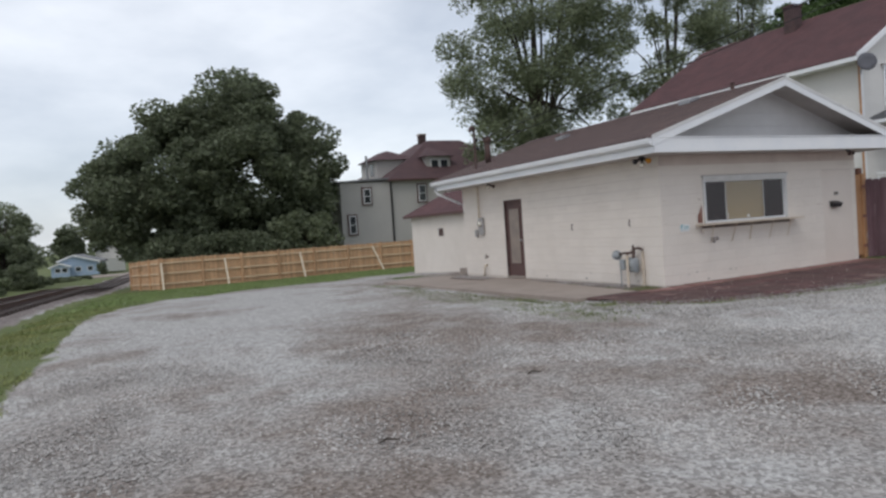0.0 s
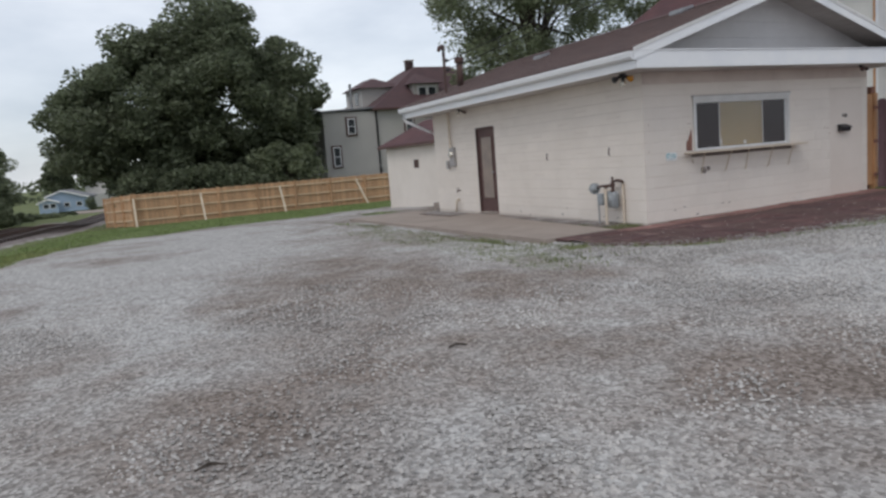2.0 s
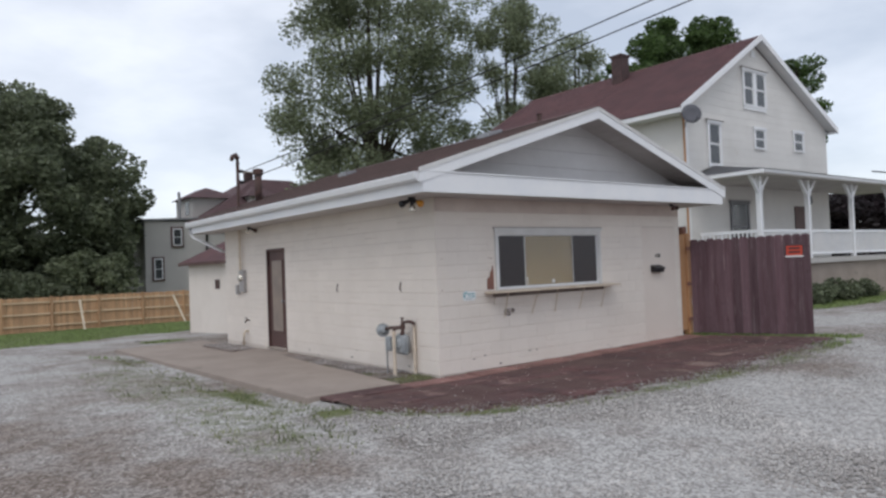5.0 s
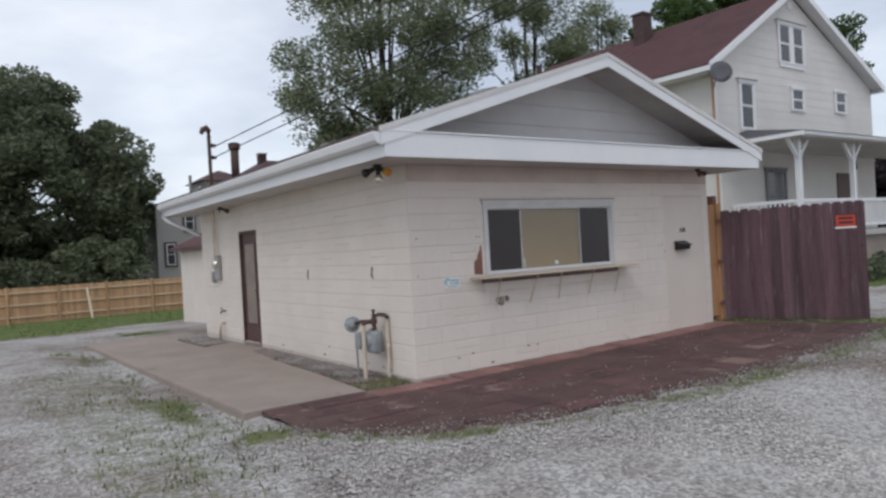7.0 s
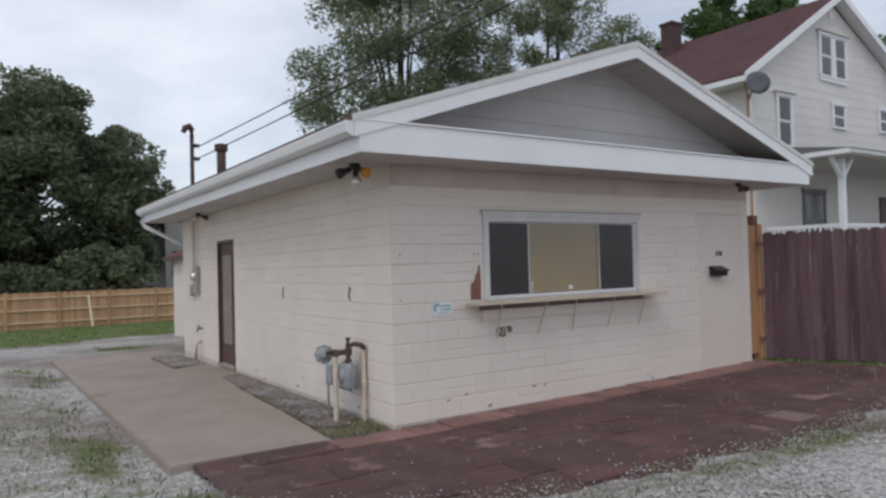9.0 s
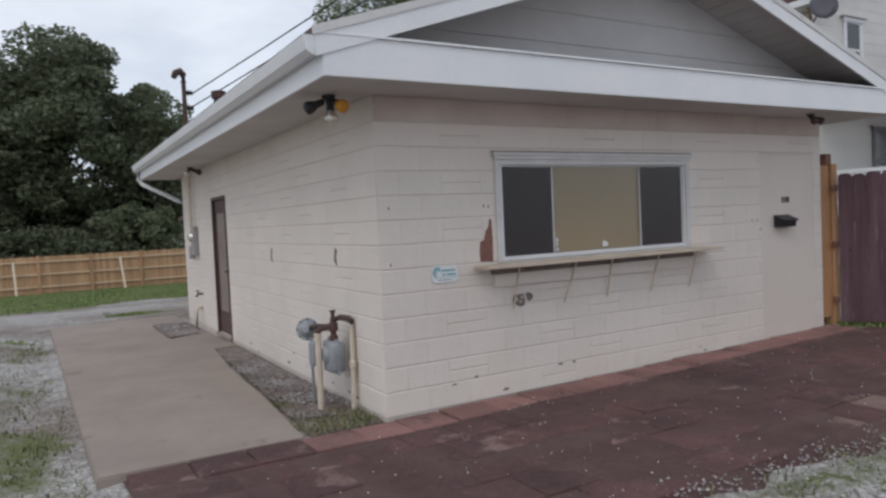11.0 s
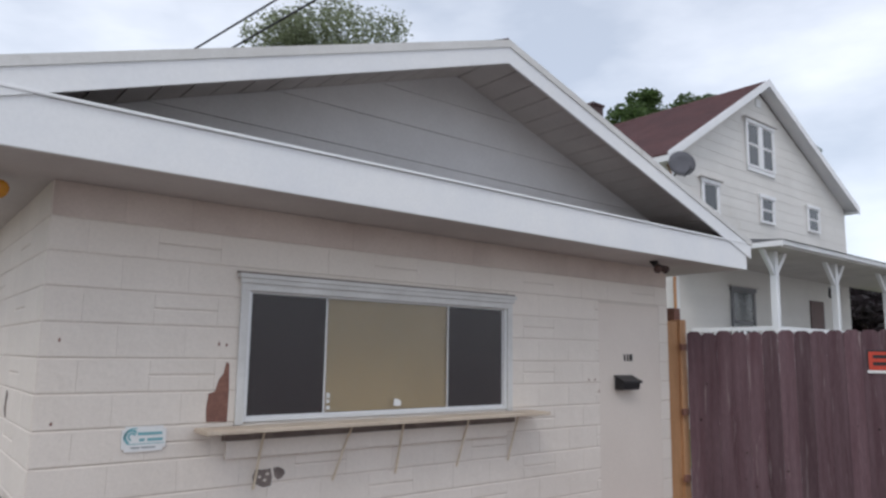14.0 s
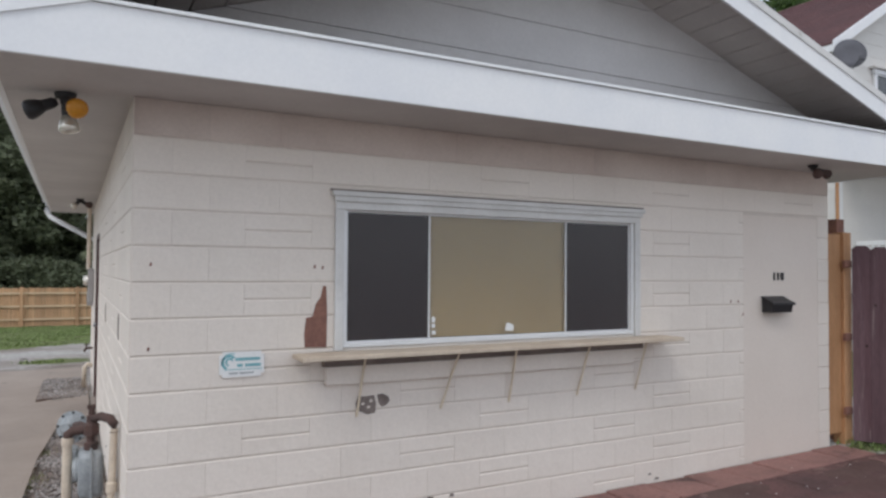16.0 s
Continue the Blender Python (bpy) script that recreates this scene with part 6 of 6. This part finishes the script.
def scatter(n, x0, x1, y0, y1, need):
    xs, ys = rng.uniform(x0, x1, n), rng.uniform(y0, y1, n)
    keep = (grass_at(xs, ys) + rng.uniform(-0.35, 0.2, n) > need) & (np.abs(xs - track_centre(ys)) > 2.2)
    inside = (xs > 10.4) & (xs < 16.6) & (ys > 11.35) & (ys < 29)
    pad = (xs > 8.3) & (xs < 10.0) & (ys > 11.4) & (ys < 22.6)
    patio = (xs > 8.6) & (xs < 16.62 + 0.484 * (11.42 - ys)) & (ys > np.interp(xs, PATIO_X, PATIO_Y) + 0.15) & (ys < 11.42)
    keep &= ~(inside | pad | patio)
    return xs[keep], ys[keep]


xs, ys = scatter(120000, -2.5, 26, 20, 47, 0.5)
blades("back_lawn", rng, xs, ys, 0.045, M["grass"], "mown green grass strip before the cedar fence", width=0.022)
xs, ys = scatter(60000, -3.5, 1.0, 6, 24, 0.45)
blades("verge_grass", rng, xs, ys, 0.04, M["verge"], "ragged yellow-green grass at the lot's edge")
xs, ys = scatter(90000, 6.6, 17.2, 8.0, 20, 0.34)
keep = np.sin(xs * 7.1 + ys * 3.3) * np.sin(ys * 6.3 - xs * 4.7) + rng.uniform(-0.8, 0.8, len(xs)) > 0.05
xs, ys = xs[keep], ys[keep]
blades("weed_patches", rng, xs, ys, 0.05, M["grass_dry"], "patchy low weeds round the concrete walk", width=0.007)
xs, ys = rng.uniform(9.82, 10.5, 7000), rng.uniform(11.48, 15.0, 7000)
keep = (np.hypot((xs - 10.2) / 0.38, (ys - 11.72) / 0.38) + rng.uniform(-0.5, 0.3, 7000) < 0.8) | ((np.abs(xs - 9.93 - 0.05 * (ys - 11.5)) < 0.1) & (np.sin(ys * 5.1) + rng.uniform(-0.6, 0.4, 7000) > 0.45))
blades("corner_weeds", rng, xs[keep], ys[keep], 0.04, M["grass_dry"], "green weeds at the building corner", width=0.006)
xs, ys = scatter(60000, 16.6, 30, 8.3, 14.2, 0.42)
blades("side_lawn", rng, xs, ys, 0.05, M["grass"], "green grass at the foot of the gate and porch")


def stones(name, xs, ys, size, mat, label, lift=0.0):
    n = len(xs)
    base = np.array([(1, 0, 0), (-1, 0, 0), (0, 1, 0), (0, -1, 0), (0, 0, 0.7), (0, 0, -0.7)], float)
    faces = np.array([(0, 2, 4), (2, 1, 4), (1, 3, 4), (3, 0, 4), (2, 0, 5), (1, 2, 5), (3, 1, 5), (0, 3, 5)])
    s = size * rng.uniform(0.5, 1.5, n)
    a = rng.uniform(0, 2 * math.pi, n)
    jitter = 1 + rng.uniform(-0.35, 0.35, (n, 6, 3))
    v = base[None] * jitter * s[:, None, None]
    c, q = np.cos(a)[:, None], np.sin(a)[:, None]
    x, y = v[..., 0] * c - v[..., 1] * q, v[..., 0] * q + v[..., 1] * c
    z = height(xs, ys)[:, None] + v[..., 2] + 0.25 * s[:, None] + lift
    verts = np.stack([x + xs[:, None], y + ys[:, None], z], -1).reshape(-1, 3)
    f = (faces[None] + 6 * np.arange(n)[:, None, None]).reshape(-1, 3)
    return tagged(soup(name, verts, f, mat), label, "gravel", kind="stuff")


def lot(n, x0, x1, y0, y1):
    xs, ys = rng.uniform(x0, x1, n), rng.uniform(y0, y1, n)
    clump = np.sin(xs * 1.9 + ys * 0.7) * np.sin(ys * 1.6 - xs * 0.5) + 0.6 * np.sin(xs * 4.3 - ys * 3.1)
    keep = (clump + rng.uniform(-1.2, 1.2, n) > -0.9 + 1.5 * dirt_at(xs, ys)) & (grass_at(xs, ys) < 0.4)
    keep &= ~((xs > 8.2) & (ys > np.interp(xs, PATIO_X, PATIO_Y) - 0.05) & (xs < 18)) & ~((xs > 8.2) & (ys > 11))
    return xs[keep], ys[keep]


stones("gravel", *lot(112000, -1.0, 12, 1.5, 10.6), 0.013, M["stone"], "loose pale limestone gravel", -0.004)
stones("gravel", *lot(34000, 7, 24, 1.5, 9.2), 0.014, M["stone"], "loose pale limestone gravel", -0.004)
n = 3000                                                   # gravel strewn over the edge of the patio
xs = rng.uniform(8.3, 17.5, n)
ys = np.interp(xs, PATIO_X, PATIO_Y) + rng.normal(0.0, 0.16, n)
stones("edge_gravel", xs, ys, 0.009, M["rubble"], "grey gravel strewn over the patio edge", 0.012)
n = 16000
xs = rng.uniform(9.85, 10.5, n)
ys = rng.uniform(11.9, 16.3, n)
keep = (xs > 9.86 + 0.055 * (ys - 11.5)) & (xs < 10.47 + 0.026 * (ys - 11.45))
keep &= rng.uniform(0, 1, n) < np.clip(0.12 + 0.09 * (ys - 12) + 0.9 * (xs - 10.2) + 0.35 * np.sin(xs * 9 + ys * 3.1) * np.sin(ys * 4.3), 0.03, 0.7)
stones("wall_rubble", xs[keep], ys[keep], 0.011, M["rubble"], "grey rubble and stones at the wall foot", 0.02)
n = 1500
xs, ys = rng.uniform(10.0, 10.6, n), rng.uniform(18.1, 20.15, n)
keep = xs > 9.99 + 0.035 * (ys - 18)
stones("wall_rubble", xs[keep], ys[keep], 0.012, M["rubble"], "grey rubble and stones at the wall foot", 0.022)
n = 240
stones("litter", rng.uniform(9, 17, n), rng.uniform(9.2, 11.2, n), 0.0042, M["white"], "scattered white stone chips on the red pavers", 0.03)
for x, y in ((10.95, 20.9), (9.6, 24.2), (4.2, 6.8), (2.1, 5.6), (5.0, 3.4)):
    bm = B()
    tube(bm, [(x, y, GZ(x, y) + 0.02), (x + 0.08, y + 0.02, GZ(x, y) + 0.035), (x + 0.17, y - 0.01, GZ(x, y) + 0.02)], [0.006, 0.011, 0.005], 5)
    tagged(part("stick", bm, M["bark"]), "small dark dead stick on the gravel", "stick")

n = 900                                                    # dead leaves on the soil strip
xs, ys = rng.uniform(9.95, 10.5, n), rng.uniform(11.9, 16.2, n)
keep = (xs > 10.0 + 0.05 * (ys - 11.5)) & (xs < 10.46 + 0.026 * (ys - 11.45))
blades("dead_leaves", rng, xs[keep], ys[keep], 0.012, M["leaf_litter"], "brown dead leaves on the soil by the wall", 2.5, 0.014)

# ---- red pavers before the front wall ----
patio = thing("paver_patio", (13, 10.2, 0.1), "worn dark red paver patio with soil in its joints", "patio", kind="structure")
px, py = np.meshgrid(np.arange(8.5, 17.75, 0.09), np.arange(8.78, 11.45, 0.09))
pz = height(px, py) + 0.0150 + 0.009 * (np.sin(px * 3.1 + py * 1.7) * np.sin(py * 2.7 - px * 1.1)) + 0.004 * np.sin(px * 9.3 - py * 4.1) * np.sin(py * 8.7 + px * 5.3)
pz -= 0.012 * np.clip((py - 10.95) / 0.12, 0, 1)
rim = py - np.interp(px, PATIO_X, PATIO_Y) - 0.06 * np.sin(px * 5.3) - 0.04 * np.sin(px * 11.7)
pz -= 0.05 * np.clip(1 - rim / 0.22, 0, 1)
inside = (rim > -0.05) & (px < 16.56 + 0.5 * (11.44 - py))
ids = np.arange(px.size).reshape(px.shape)
full = inside[:-1, :-1] & inside[1:, :-1] & inside[:-1, 1:] & inside[1:, 1:]
cells = np.stack([ids[:-1, :-1], ids[:-1, 1:], ids[1:, 1:], ids[1:, :-1]], -1)[full]
soup("bed", np.stack([px, py, pz], -1).reshape(-1, 3), cells, M["joint_soil"], patio, "dark red-brown soil over the joints")
PAVERS = {}


def paver_mesh(kind, w, d, mat):
    key = (kind, w, d, mat)
    if key not in PAVERS:
        rnd = random.Random(kind)
        bm = box(B(), -w / 2, w / 2, -d / 2, d / 2, -0.05, 0.012)
        for vtx in bm.verts:
            vtx.co += Vector((rnd.uniform(-0.008, 0.008), rnd.uniform(-0.008, 0.008), rnd.uniform(-0.004, 0.004)))
        bmesh.ops.bevel(bm, geom=[e for e in bm.edges if all(v.co.z > 0 for v in e.verts)], offset=0.007, segments=1, affect="EDGES")
        me = bpy.data.meshes.new("paver")
        bmesh.ops.recalc_face_normals(bm, faces=bm.faces)
        bm.to_mesh(me)
        bm.free()
        me.materials.append(M[mat])
        PAVERS[key] = me
    return PAVERS[key]


rnd = random.Random(4)
PW = 0.405
for r in range(7):
    y = 11.24 - r * PW * 0.97
    for c in range(23):
        x = 8.72 + c * PW + (PW / 2 if r % 2 else 0)
        if x > 16.72 + 0.484 * (11.42 - y) - 0.12 or y - 0.19 < np.interp(x, PATIO_X, PATIO_Y) or y - 0.19 < np.interp(x - 0.2, PATIO_X, PATIO_Y):
            continue
        first = r == 0 and x > 9.9
        rnd.random()
        mat = "salmon" if first else "worn_paver" if (r, c) in ((3, 13), (4, 15), (5, 12), (5, 10)) else "paver"
        ob = new("paver", paver_mesh(rnd.randrange(5), 0.392, 0.36 if first else 0.38, mat))
        ob.parent = patio
        ob.location = Vector((x, y, GZ(x, y) + 0.004 + rnd.uniform(-0.004, 0.004))) - ORIGIN[patio.name]
        ob.rotation_euler = (rnd.uniform(-0.009, 0.009), rnd.uniform(-0.009, 0.009), rnd.uniform(-0.02, 0.02))

# ---- blocks of the walls ----
lay_blocks(wall_front, lambda u: (X0 + u, Y0), X1 - X0, [(WX0 - X0, WX1 - X0, WZ0, WZ1), (INF[0] - X0, INF[1] - X0, INF[2], INF[3])], False)
lay_blocks(wall_side, lambda u: (X0 + 0.026 * u, Y0 + u), Y1 - Y0, [(DY0 - Y0, DY1 - Y0, 0.0, DZ1)], True)
